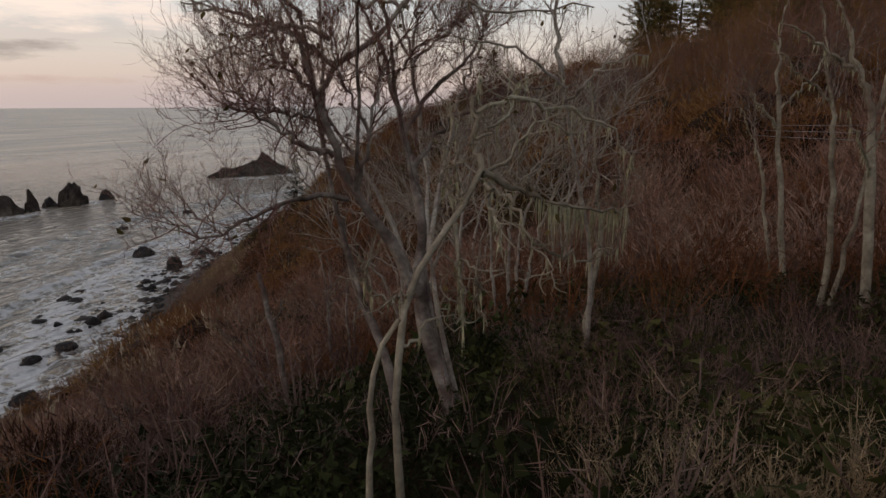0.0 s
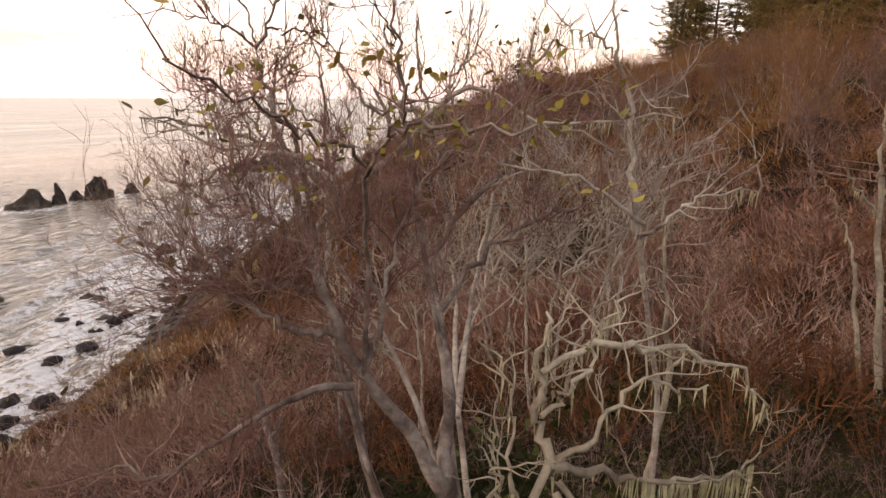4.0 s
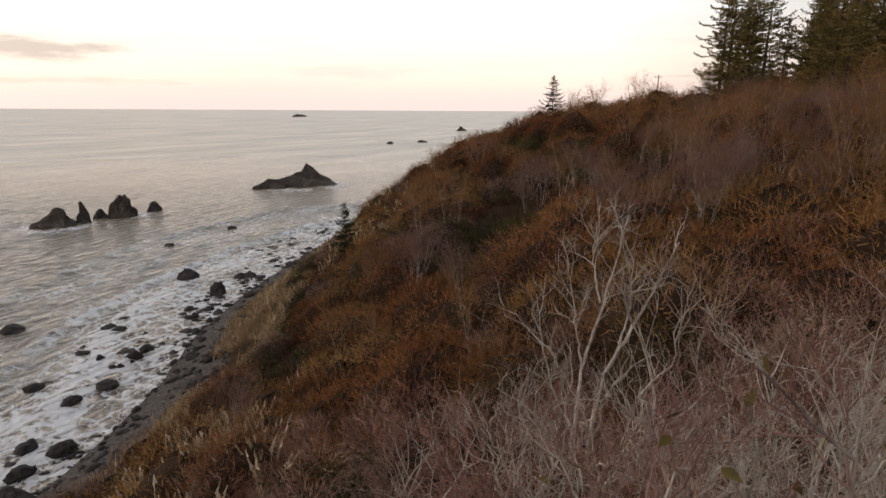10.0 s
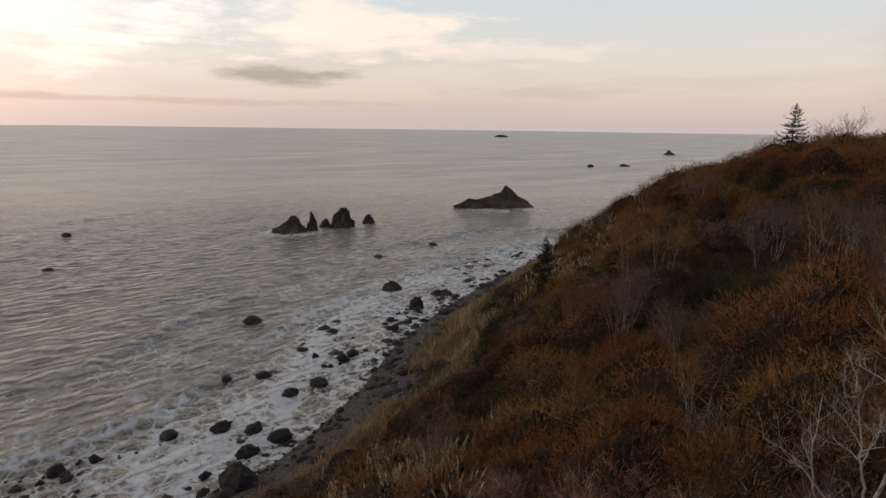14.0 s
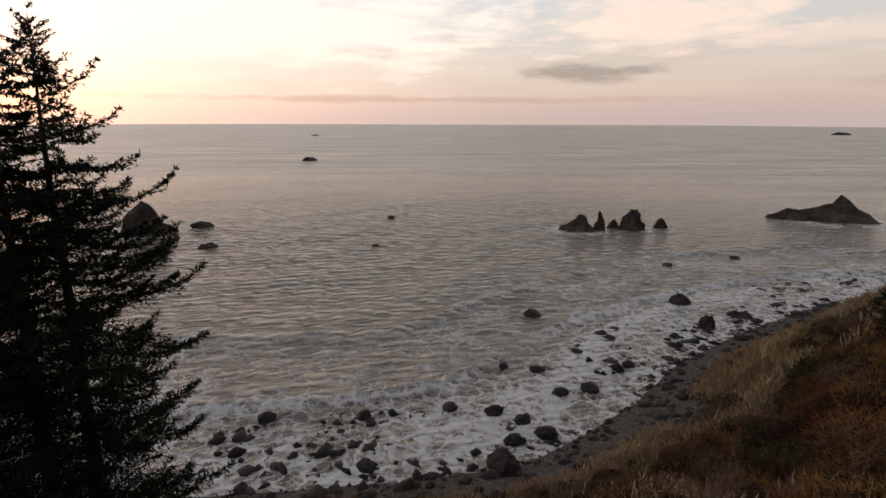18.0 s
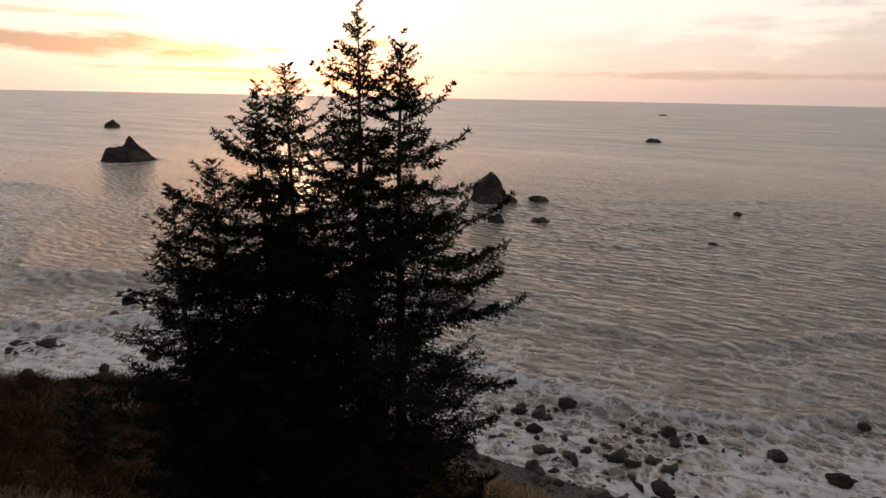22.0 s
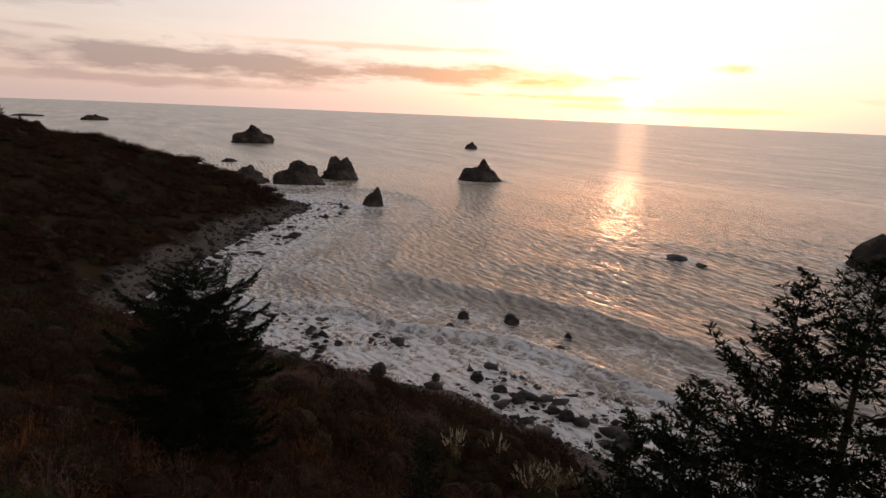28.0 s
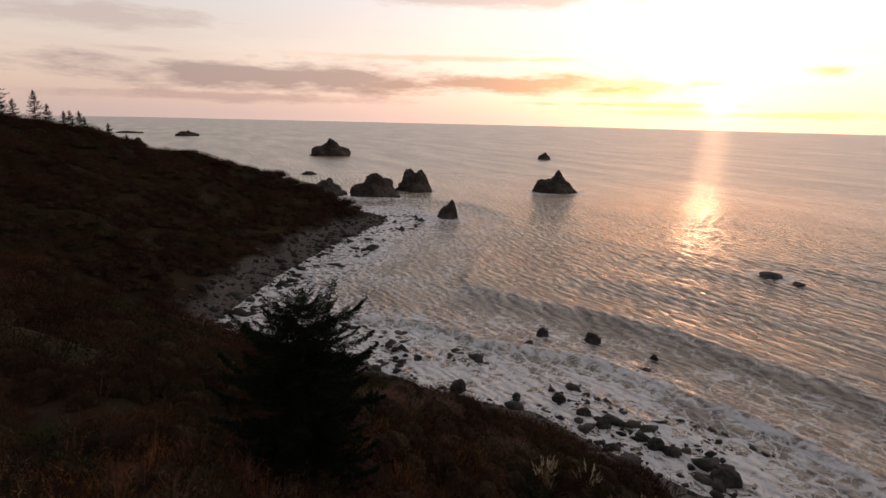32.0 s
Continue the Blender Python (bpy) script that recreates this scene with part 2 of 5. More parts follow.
def ground_material():
    """Dark soil on the slopes, shingle below the bluff, bare rock where it is steep."""
    m, nt, b = material("hillside_ground")
    geo = nt.nodes.new("ShaderNodeNewGeometry")
    place, way = nt.nodes.new("ShaderNodeSeparateXYZ"), nt.nodes.new("ShaderNodeSeparateXYZ")
    nt.links.new(geo.outputs["Position"], place.inputs[0])
    nt.links.new(geo.outputs["True Normal"], way.inputs[0])
    big, small, pebble = noise_fac(nt, 0.09, 4), noise_fac(nt, 1.3, 5, 0.65), noise_fac(nt, 2.6, 6, 0.7)
    soil = ramp(nt, big, [(0.32, (0.022, 0.015, 0.009)), (0.5, (0.036, 0.021, 0.011)), (0.68, (0.034, 0.030, 0.013))])
    shingle = ramp(nt, pebble, [(0.3, (0.045, 0.038, 0.034)), (0.5, (0.095, 0.08, 0.068)), (0.7, (0.17, 0.145, 0.125))])
    rock = ramp(nt, pebble, [(0.3, (0.05, 0.04, 0.033)), (0.5, (0.11, 0.088, 0.07)), (0.7, (0.20, 0.165, 0.13))])
    low = math_node(nt, "MULTIPLY", math_node(nt, "SUBTRACT", math_node(nt, "ADD", 4.2, math_node(nt, "MULTIPLY", math_node(nt, "SUBTRACT", big, 0.5), 9.0)), place.outputs[2]), 0.6, clamp=True)
    steep = math_node(nt, "MULTIPLY", math_node(nt, "SUBTRACT", math_node(nt, "ADD", 0.60, math_node(nt, "MULTIPLY", math_node(nt, "SUBTRACT", small, 0.5), 0.3)), way.outputs[2]), 7.0, clamp=True)
    c = mix(nt, steep, soil, rock)
    c = mix(nt, low, c, shingle)
    v = ramp(nt, small, [(0.3, (0.62, 0.62, 0.62)), (0.7, (1.3, 1.3, 1.3))])
    nt.links.new(mix(nt, 1.0, c, v, "MULTIPLY"), b.inputs["Base Color"])
    b.inputs["Roughness"].default_value = 0.92
    b.inputs["Specular IOR Level"].default_value = 0.08
    bump(nt, b, math_node(nt, "ADD", small, math_node(nt, "MULTIPLY", pebble, 0.5)), 0.8, 0.3)
    return m


M_GROUND = ground_material()
M_ROCK = two_scale("wet_dark_rock", (0.022, 0.018, 0.017), (0.045, 0.038, 0.034), (0.085, 0.072, 0.062), 0.22, 1.6, 0.7, 0.3)
M_STACK = two_scale("sea_stack_rock", (0.032, 0.025, 0.021), (0.062, 0.048, 0.039), (0.12, 0.098, 0.078), 0.08, 0.7, 0.85, 0.6)

# ---- ground ----
COAST = [(900, 1500), (420, 700), (200, 330), (110, 235), (50, 206), (0, 203), (-30, 188), (-42, 161), (-46, 131), (-47, 105), (-44, 86), (-43.5, 72), (-44.5, 59), (-51, 47), (-60, 33), (-73, 14), (-84, -1), (-87, -14),
         (-92, -29), (-87.5, -50), (-91, -66), (-84, -90), (-86, -108), (-122, -127), (-174, -148), (-219, -160), (-231, -174), (-216, -200), (-190, -245), (-180, -330), (-230, -600), (-330, -1200)]
CX, CY = np.array(COAST, float).T


def inland(x, y):
    """Metres inland from the waterline, negative at sea."""
    x, y = np.asarray(x, float), np.asarray(y, float)
    best, sign = np.full(x.shape, 1e9), np.ones(x.shape)
    for a in range(len(COAST) - 1):
        ax, ay, bx, by = CX[a], CY[a], CX[a + 1], CY[a + 1]
        dx, dy = bx - ax, by - ay
        u = np.clip(((x - ax) * dx + (y - ay) * dy) / (dx * dx + dy * dy), 0, 1)
        d = np.hypot(x - ax - u * dx, y - ay - u * dy)
        side = np.where(dx * (y - ay) - dy * (x - ax) > 0, 1.0, -1.0)
        closer = d < best
        best, sign = np.where(closer, d, best), np.where(closer, side, sign)
    return best * sign


def smooth(a, b, v):
    u = np.clip((v - a) / (b - a), 0, 1)
    return u * u * (3 - 2 * u)


def wobble(x, y, size, seed=0.0):
    """A smooth uneven field of about -1 to 1."""
    s = 1.0 / size
    return (np.sin(x * s * 1.3 + 1.7 * np.sin(y * s * 0.9 + seed) + seed) + np.sin(y * s * 1.1 + 1.9 * np.sin(x * s * 0.7 + 2 * seed) + 0.5 + seed) + np.sin((x + y) * s * 0.8 + seed * 3)) / 3


PROFILE_NORTH = ([-60, 0, 9, 30, 45, 57, 66, 88, 112, 220], [-6, 0, 2.2, 19, 27.8, 33.6, 36.8, 41.5, 43, 48])
PROFILE_HEAD = ([-60, 0, 7, 14, 30, 38, 50, 62, 85, 150], [-6, 0, 2, 6, 17, 22, 27.8, 33, 42, 53])
PROFILE_SOUTH = ([-60, 0, 8, 22, 63, 100, 130, 220], [-6, 0, 2.0, 11, 30, 42, 46, 58])


def ground_height(x, y):
    x, y = np.asarray(x, float), np.asarray(y, float)
    d = inland(x, y) + 2.0 * wobble(x, y, 9.0, 1.0) * smooth(0, 12, np.abs(inland(x, y)))
    north, south = np.interp(d, *PROFILE_NORTH), np.interp(d, *PROFILE_SOUTH)
    k = smooth(20, 80, y)
    h = north * k + south * (1 - k)
    k = smooth(-55, -100, y)
    h = np.interp(d, *PROFILE_HEAD) * k + h * (1 - k)
    return h + smooth(12, 30, d) * (1.4 * wobble(x, y, 6.0, 2.0) + 0.55 * wobble(x, y, 2.3, 4.0))


def grid_mesh(name, xs, ys, z_of, mat, attr=None):
    X, Y = np.meshgrid(xs, ys)
    Z = z_of(X, Y)
    n, m = len(ys), len(xs)
    co = np.stack([X, Y, Z], -1).reshape(-1, 3)
    i = np.arange((n - 1) * (m - 1))
    r, c = i // (m - 1), i % (m - 1)
    a = r * m + c
    return quick_mesh(name, co, np.stack([a, a + 1, a + m + 1, a + m], 1), mat, smooth_shade=True)


def quick_mesh(name, co, faces, mat, smooth_shade=False):
    """A mesh from an array of points and an array of faces that have one number of corners."""
    me = bpy.data.meshes.new(name)
    faces = np.asarray(faces, np.int32)
    k = faces.shape[1]
    me.vertices.add(len(co))
    me.vertices.foreach_set("co", np.asarray(co, np.float32).ravel())
    me.loops.add(faces.size)
    me.loops.foreach_set("vertex_index", faces.ravel())
    me.polygons.add(len(faces))
    me.polygons.foreach_set("loop_start", np.arange(0, faces.size, k, dtype=np.int32))
    me.polygons.foreach_set("loop_total", np.full(len(faces), k, np.int32))
    if smooth_shade:
        me.polygons.foreach_set("use_smooth", np.ones(len(faces), bool))
    me.update(calc_edges=True)
    me.materials.append(mat)
    return me


def spaced(*runs):
    """Grid lines: runs of (start, end, step)."""
    out = []
    for a, b, s in runs:
        out += list(np.arange(a, b, s))
    return np.array(out + [runs[-1][1]])


land_x = spaced((-330, -240, 6), (-240, -100, 2.5), (-100, 60, 1.3), (60, 140, 4), (140, 700, 40))
land_y = spaced((-1300, -320, 60), (-320, -180, 6), (-180, -30, 2.2), (-30, 130, 1.3), (130, 320, 4), (320, 900, 40))
ground = tagged(new("ground", grid_mesh("ground", land_x, land_y, ground_height, M_GROUND)), "steep brushy coastal hillside falling to a stony beach", "hillside", kind="structure")

# ---- sea ----


def sea_material():
    m, nt, b = material("sea_water")
    far = nt.nodes.new("ShaderNodeAttribute")
    far.attribute_name = "far"
    foam_at = nt.nodes.new("ShaderNodeAttribute")
    foam_at.attribute_name = "foam"
    amount = foam_at.outputs["Fac"]

    # foam: a net of thin cells, its threads thickening to solid white where the surf is heaviest
    cloud = noise_fac(nt, 0.075, 5, 0.65, stretch=(1.0, 0.7, 1))
    fine = noise_fac(nt, 1.1, 5, 0.72)
    bend = node(nt, "ShaderNodeTexNoise", Scale=0.28, Detail=4.0, Roughness=0.6)
    here = nt.nodes.new("ShaderNodeTexCoord").outputs["Object"]
    nt.links.new(here, bend.inputs["Vector"])
    pushed = nt.nodes.new("ShaderNodeVectorMath")
    pushed.operation = "MULTIPLY_ADD"
    nt.links.new(bend.outputs["Color"], pushed.inputs[0])
    pushed.inputs[1].default_value = (6.0, 6.0, 0.0)
    nt.links.new(here, pushed.inputs[2])

    def cells(scale):
        n = nt.nodes.new("ShaderNodeTexVoronoi")
        n.feature = "DISTANCE_TO_EDGE"
        n.inputs["Scale"].default_value = scale
        nt.links.new(pushed.outputs[0], n.inputs["Vector"])
        return n.outputs["Distance"]

    want = math_node(nt, "ADD", amount, math_node(nt, "MULTIPLY", math_node(nt, "SUBTRACT", cloud, 0.5), 1.7))
    thick = math_node(nt, "MULTIPLY", math_node(nt, "SUBTRACT", want, 0.14), 0.20, clamp=True)
    wide_net = math_node(nt, "MULTIPLY", math_node(nt, "SUBTRACT", thick, cells(0.27)), 9.0, clamp=True)
    fine_net = math_node(nt, "MULTIPLY", math_node(nt, "SUBTRACT", math_node(nt, "MULTIPLY", thick, 0.75), cells(0.62)), 7.0, clamp=True)
    f = math_node(nt, "MULTIPLY", math_node(nt, "MAXIMUM", wide_net, fine_net), math_node(nt, "ADD", 0.25, math_node(nt, "MULTIPLY", fine, 1.3)), clamp=True)
    f = math_node(nt, "MULTIPLY", f, math_node(nt, "MULTIPLY", amount, 5.0, clamp=True))
    # wind waves come from the north-west: crest lines broken into short lengths, with ripples upon them
    turned = nt.nodes.new("ShaderNodeMapping")
    turned.inputs["Rotation"].default_value = (0, 0, radians(35))
    nt.links.new(nt.nodes.new("ShaderNodeTexCoord").outputs["Object"], turned.inputs[0])

    def along_crests(scale, detail, rough, squeeze):
        mp = nt.nodes.new("ShaderNodeMapping")
        mp.inputs["Scale"].default_value = (1.0, squeeze, 1.0)
        nt.links.new(turned.outputs[0], mp.inputs[0])
        nz = node(nt, "ShaderNodeTexNoise", Scale=scale, Detail=detail, Roughness=rough)
        nt.links.new(mp.outputs[0], nz.inputs["Vector"])
        return nz.outputs[0]

    def crest_lines(scale, distortion, turn):
        mp = nt.nodes.new("ShaderNodeMapping")
        mp.inputs["Rotation"].default_value = (0, 0, radians(turn))
        nt.links.new(turned.outputs[0], mp.inputs[0])
        wv = node(nt, "ShaderNodeTexWave", Scale=scale, Distortion=distortion, Detail=3.0)
        wv.inputs["Detail Scale"].default_value = 1.4
        nt.links.new(mp.outputs[0], wv.inputs["Vector"])
        return wv.outputs["Fac"]

    def total(*terms):
        out = math_node(nt, "MULTIPLY", *terms[0])
        for value, k in terms[1:]:
            out = math_node(nt, "ADD", out, math_node(nt, "MULTIPLY", value, k))
        return out

    first, second = crest_lines(0.095, 8.0, 8), crest_lines(0.15, 7.0, -14)
    chop, swell = along_crests(0.46, 7, 0.70, 0.42), along_crests(0.10, 5, 0.6, 0.30)
    small, bands = along_crests(1.7, 4, 0.62, 0.55), along_crests(0.026, 6, 0.68, 0.20)
    near_mix = total((first, 0.22), (second, 0.16), (chop, 0.42), (swell, 0.20))
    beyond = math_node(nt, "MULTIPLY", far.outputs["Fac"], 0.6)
    # bright and dark wave faces, painted into the water colour along the crests
    wave_light = math_node(nt, "ADD", math_node(nt, "MULTIPLY", near_mix, math_node(nt, "SUBTRACT", 1.0, beyond)), math_node(nt, "MULTIPLY", bands, beyond))
    water = ramp(nt, wave_light, [(0.36, (0.17, 0.122, 0.078)), (0.5, (0.40, 0.295, 0.19)), (0.64, (0.70, 0.54, 0.36))])
    # darker near, paler far: the sky's grazing reflection is put into the base colour
    nearshore = ramp(nt, wave_light, [(0.36, (0.09, 0.068, 0.047)), (0.5, (0.20, 0.152, 0.105)), (0.64, (0.38, 0.30, 0.21))])
    water = mix(nt, math_node(nt, "MULTIPLY", far.outputs["Fac"], 2.0, clamp=True), nearshore, water)
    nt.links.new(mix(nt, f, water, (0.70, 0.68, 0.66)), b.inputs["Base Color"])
    nt.links.new(math_node(nt, "ADD", math_node(nt, "ADD", math_node(nt, "MULTIPLY", f, 0.5), 0.09), math_node(nt, "MULTIPLY", far.outputs["Fac"], 0.22)), b.inputs["Roughness"])
    b.inputs["IOR"].default_value = 1.5
    b.inputs["Specular IOR Level"].default_value = 0.9
    h = total((first, 0.30), (second, 0.20), (chop, 0.75), (small, 0.16), (swell, 0.8))
    h = math_node(nt, "ADD", h, math_node(nt, "MULTIPLY", bands, math_node(nt, "MULTIPLY", far.outputs["Fac"], 16.0)))
    bump(nt, b, h, 1.0, 1.5)
    bn = [n for n in nt.nodes if n.type == "BUMP"][0]
    nt.links.new(math_node(nt, "SUBTRACT", 1.0, math_node(nt, "MULTIPLY", far.outputs["Fac"], 0.6)), bn.inputs["Strength"])
    return m


M_SEA = sea_material()


def sea_height(x, y):
    d = -inland(x, y)
    fade = smooth(300, 130, np.hypot(x + 90, y - 20))
    swell = 0.6 * np.sin(d / 4.6 + 2.2 * wobble(x, y, 55, 3.0)) * smooth(2, 25, d)
    breaker = 0.55 * np.clip(np.sin(d / 6.5 + 1.8 * wobble(x, y, 40, 0.7)), 0, 1) ** 3 * smooth(4, 14, d) * smooth(75, 30, d)
    chop = 0.0
    for length, height, turn, seed in ((9.5, 0.08, -0.5, 1.0), (5.8, 0.13, -0.8, 2.0), (4.2, 0.15, -0.4, 3.0)):
        along = x * math.cos(turn) + y * math.sin(turn)
        across = y * math.cos(turn) - x * math.sin(turn)
        phase = 2 * math.pi * along / length + 1.5 * np.sin(across / (length * 3.2) + 1.3 * np.sin(along / (length * 2.3) + seed)) + 1.5 * wobble(x, y, length * 2.1, seed)
        chop = chop + height * (1 - np.abs(np.sin(phase / 2)) * 2) * (0.65 + 0.35 * wobble(x, y, length * 4, seed + 5))
    roll = 1.0 * np.exp(-((d - 56 - 9 * wobble(x, y, 60, 2.0)) / 3.2) ** 2) + 0.9 * np.exp(-((d - 25 - 3 * wobble(x, y, 25, 4.0)) / 2.2) ** 2)
    near = smooth(400, 140, np.hypot(x + 90, y - 20))
    return 0.05 + (swell * 0.5 + 0.6 * breaker) * fade + roll * smooth(420, 300, np.hypot(x + 90, y - 20)) + 0.75 * chop * near * smooth(-2, 10, d)


sea_x = spaced((-5000, -1000, 250), (-1000, -420, 30), (-420, -240, 2.4), (-240, -20, 0.85), (-20, 60, 8), (60, 1500, 240))
sea_y = spaced((-5000, -1000, 250), (-1000, -330, 30), (-330, -190, 2.4), (-190, 250, 1.2), (250, 420, 3), (420, 1000, 30), (1000, 5000, 250))
sea_me = grid_mesh("water", sea_x, sea_y, sea_height, M_SEA)
co = np.empty(len(sea_me.vertices) * 3, np.float32)
sea_me.vertices.foreach_get("co", co)
sx, sy = co.reshape(-1, 3)[:, 0].astype(float), co.reshape(-1, 3)[:, 1].astype(float)
shore_d = -inland(sx, sy)
foam = 0.46 * smooth(32, 2, shore_d + 9 * wobble(sx, sy, 14, 1.0)) + 0.44 * smooth(78, 40, shore_d + 8 * wobble(sx, sy, 22, 5.0))
crest = np.clip(np.sin(shore_d / 6.5 + 1.8 * wobble(sx, sy, 40, 0.7)), 0, 1) ** 6 * smooth(70, 30, shore_d) * smooth(2, 8, shore_d)
foam = foam + 0.5 * np.exp(-((shore_d - 23.5 - 3 * wobble(sx, sy, 25, 4.0)) / 1.3) ** 2) * (wobble(sx, sy, 16, 7.0) > -0.15)
foam = np.clip(foam + 0.45 * crest * (wobble(sx, sy, 18, 6.0) > -0.1), 0, 1.1)
foam = np.clip(foam + 0.30 * smooth(50, 12, shore_d) * smooth(20, -25, sy) * (shore_d > 0), 0, 1.1)
for fx, fy, fr in ((-243, 63, 10), (-79.5, 308, 18), (-138, 199, 9), (-124.5, 217, 7), (-245, -142, 7), (-283, -219, 15), (-321, -216, 13), (-383, -139, 16), (-218, 0, 6), (-201, 55.5, 4.5)):
    ring = np.exp(-((np.hypot(sx - fx, sy - fy) - fr) / (0.35 * fr + 1.5)) ** 2)
    foam = np.clip(foam + 0.85 * ring * (wobble(sx, sy, 7, fr) > -0.25), 0, 1.1)
at = sea_me.attributes.new("far", "FLOAT", "POINT")
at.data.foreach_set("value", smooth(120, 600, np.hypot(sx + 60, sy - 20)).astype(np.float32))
at = sea_me.attributes.new("foam", "FLOAT", "POINT")
at.data.foreach_set("value", foam.astype(np.float32))
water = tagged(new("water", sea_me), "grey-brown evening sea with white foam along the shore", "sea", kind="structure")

# ---- rocks ----


def rock_mesh(name, rx, ry, rz, seed, mat, rough=0.35, peaks=(), level=3, taper=0.0):
    """A broken boulder or stack: a ball of many faces pushed in and out, with a flat foot below z = 0."""
    bm = bmesh.new()
    bmesh.ops.create_icosphere(bm, subdivisions=level, radius=1.0)
    off = Vector((seed * 7.1, seed * 3.3, seed * 1.7))
    for v in bm.verts:
        p = v.co.copy()
        n1 = noise.noise(p * 1.3 + off)
        n2 = noise.noise(p * 3.1 + off * 1.7)
        n3 = noise.noise(p * 7.0 + off * 0.3)
        k = 1.0 + rough * (0.9 * n1 + 0.55 * n2 + 0.3 * n3)
        slim = 1.0 - taper * max(p.z, 0.0) ** 1.3
        q = Vector((p.x * k * rx * slim, p.y * k * ry * slim, p.z * k * rz))
        for px, py, pw, ph in peaks:
            g = math.exp(-((p.x - px) ** 2 + (p.y - py) ** 2) / (pw * pw))
            if p.z > 0:
                q.z += ph * g * rz * (p.z ** 0.5)
        v.co = q
    me = bpy.data.meshes.new(name)
    bm.to_mesh(me)
    bm.free()
    me.materials.append(mat)
    return me


# x, y, half width along the shore view, half depth, height, turn, seed, peaks, label
STACKS = [
    (-138, 199, 7.5, 5, 5.6, 25, 1, ((0.3, 0, 0.5, 0.25),), "low dark double-headed sea stack standing in the surf"),
    (-132, 205, 2.2, 2.4, 7.6, 25, 2, (), "narrow upright dark rock beside a larger stack"),
    (-124.5, 217, 5, 5, 9, 28, 3, (), "tall rounded dark sea stack in shallow water"),
    (-131, 214, 2.4, 2.4, 3.8, 28, 4, (), "small dark rock at the foot of a stack"),
    (-119.4, 230, 3.0, 2.6, 3.9, 28, 5, (), "small pointed dark rock near a taller stack"),
    (-79.5, 308, 17, 8, 7, 16, 6, ((0.35, 0, 0.25, 1.1), (-0.2, 0, 0.2, 0.3)), "long craggy grey sea stack with one high peak"),
    (-92.5, 296, 8, 4, 4.5, 16, 7, (), "low dark reef beside a long grey stack"),
    (-243, 63, 9, 7, 9.4, 75, 8, ((-0.15, 0, 0.42, 0.35),), "steep lone brown sea stack with foam at its foot"),
    (-241, 83, 5, 3.2, 2.6, 75, 9, (), "low dark rock awash beside a sea stack"),
    (-201, 55.5, 3.2, 2.4, 3.2, 72, 10, (), "dark pointed rock in the water before a stack"),
    (-203, 72.5, 3.4, 2.2, 1.4, 72, 28, (), "low flat dark rock in the water"),
    (-563, 301, 8, 5, 4.6, 60, 11, (), "low dark rock far out at sea"),
    (-1400, 755, 10, 6, 4, 60, 12, (), "thin dark reef far out at sea"),
    (-383, -139, 15.5, 9, 11, 112, 13, ((0.1, 0.0, 0.3, 0.5),), "broad dark sea stack with a pointed summit"),
    (-691, -275, 8, 6, 7, 112, 14, ((0.1, 0, 0.35, 0.4),), "small pointed sea stack on the open water"),
    (-283, -219, 14, 11, 15, 129, 15, (), "large rounded sea stack off the headland"),
    (-321, -216, 12, 9, 13, 124, 16, ((0.2, 0.0, 0.4, 0.12),), "large domed sea stack beside its neighbour"),
    (-267, -246, 12, 9, 10, 133, 17, (), "broad dark stack joined to the headland's end"),
    (-245, -142, 5.2, 4, 6.5, 121, 18, ((0.6, 0.0, 0.5, 0.75),), "leaning triangular sea stack close inshore"),
    (-534, -493, 22, 15, 18, 133, 19, ((-0.15, 0, 0.45, 0.25),), "distant pyramidal grey sea stack"),
    (-747, -1103, 22, 12, 11, 146, 20, (), "hazy flat-topped island in the distance"),
    (-439, -752, 13, 9, 15, 150, 21, (), "hazy rounded stack in the distance"),
    (-730, -1290, 28, 12, 6, 150, 22, (), "long hazy low island in the distance"),
    (-352, -345, 7, 4, 2.6, 133, 23, (), "low dark rock behind the stacks"),
    (-570, 2143, 26, 10, 9, 15, 24, (), "faint low rock on the far water"),
    (-69, 650, 3.6, 3, 3, 6, 25, (), "small far dark rock on the open sea"),
    (17, 1000, 8, 6, 7, 0, 26, (), "faint pale rock on the far water"),
    (-35, 681, 6, 3, 2.5, 4, 27, (), "thin far reef on the open sea"),
]
for x, y, a, b, h, turn, seed, peaks, label in STACKS:
    me = rock_mesh("sea_stack", a, b, h, seed, M_STACK if h > 4 else M_ROCK, 0.42, peaks, 4 if h > 7 else 3, 0.28 if h > 3.5 else 0.15)
    ob = tagged(new("sea_stack", me), label, "sea stack", "sea stacks")
    ob.matrix_world = pose(x, y, -0.08 * h, 0, 0, turn)
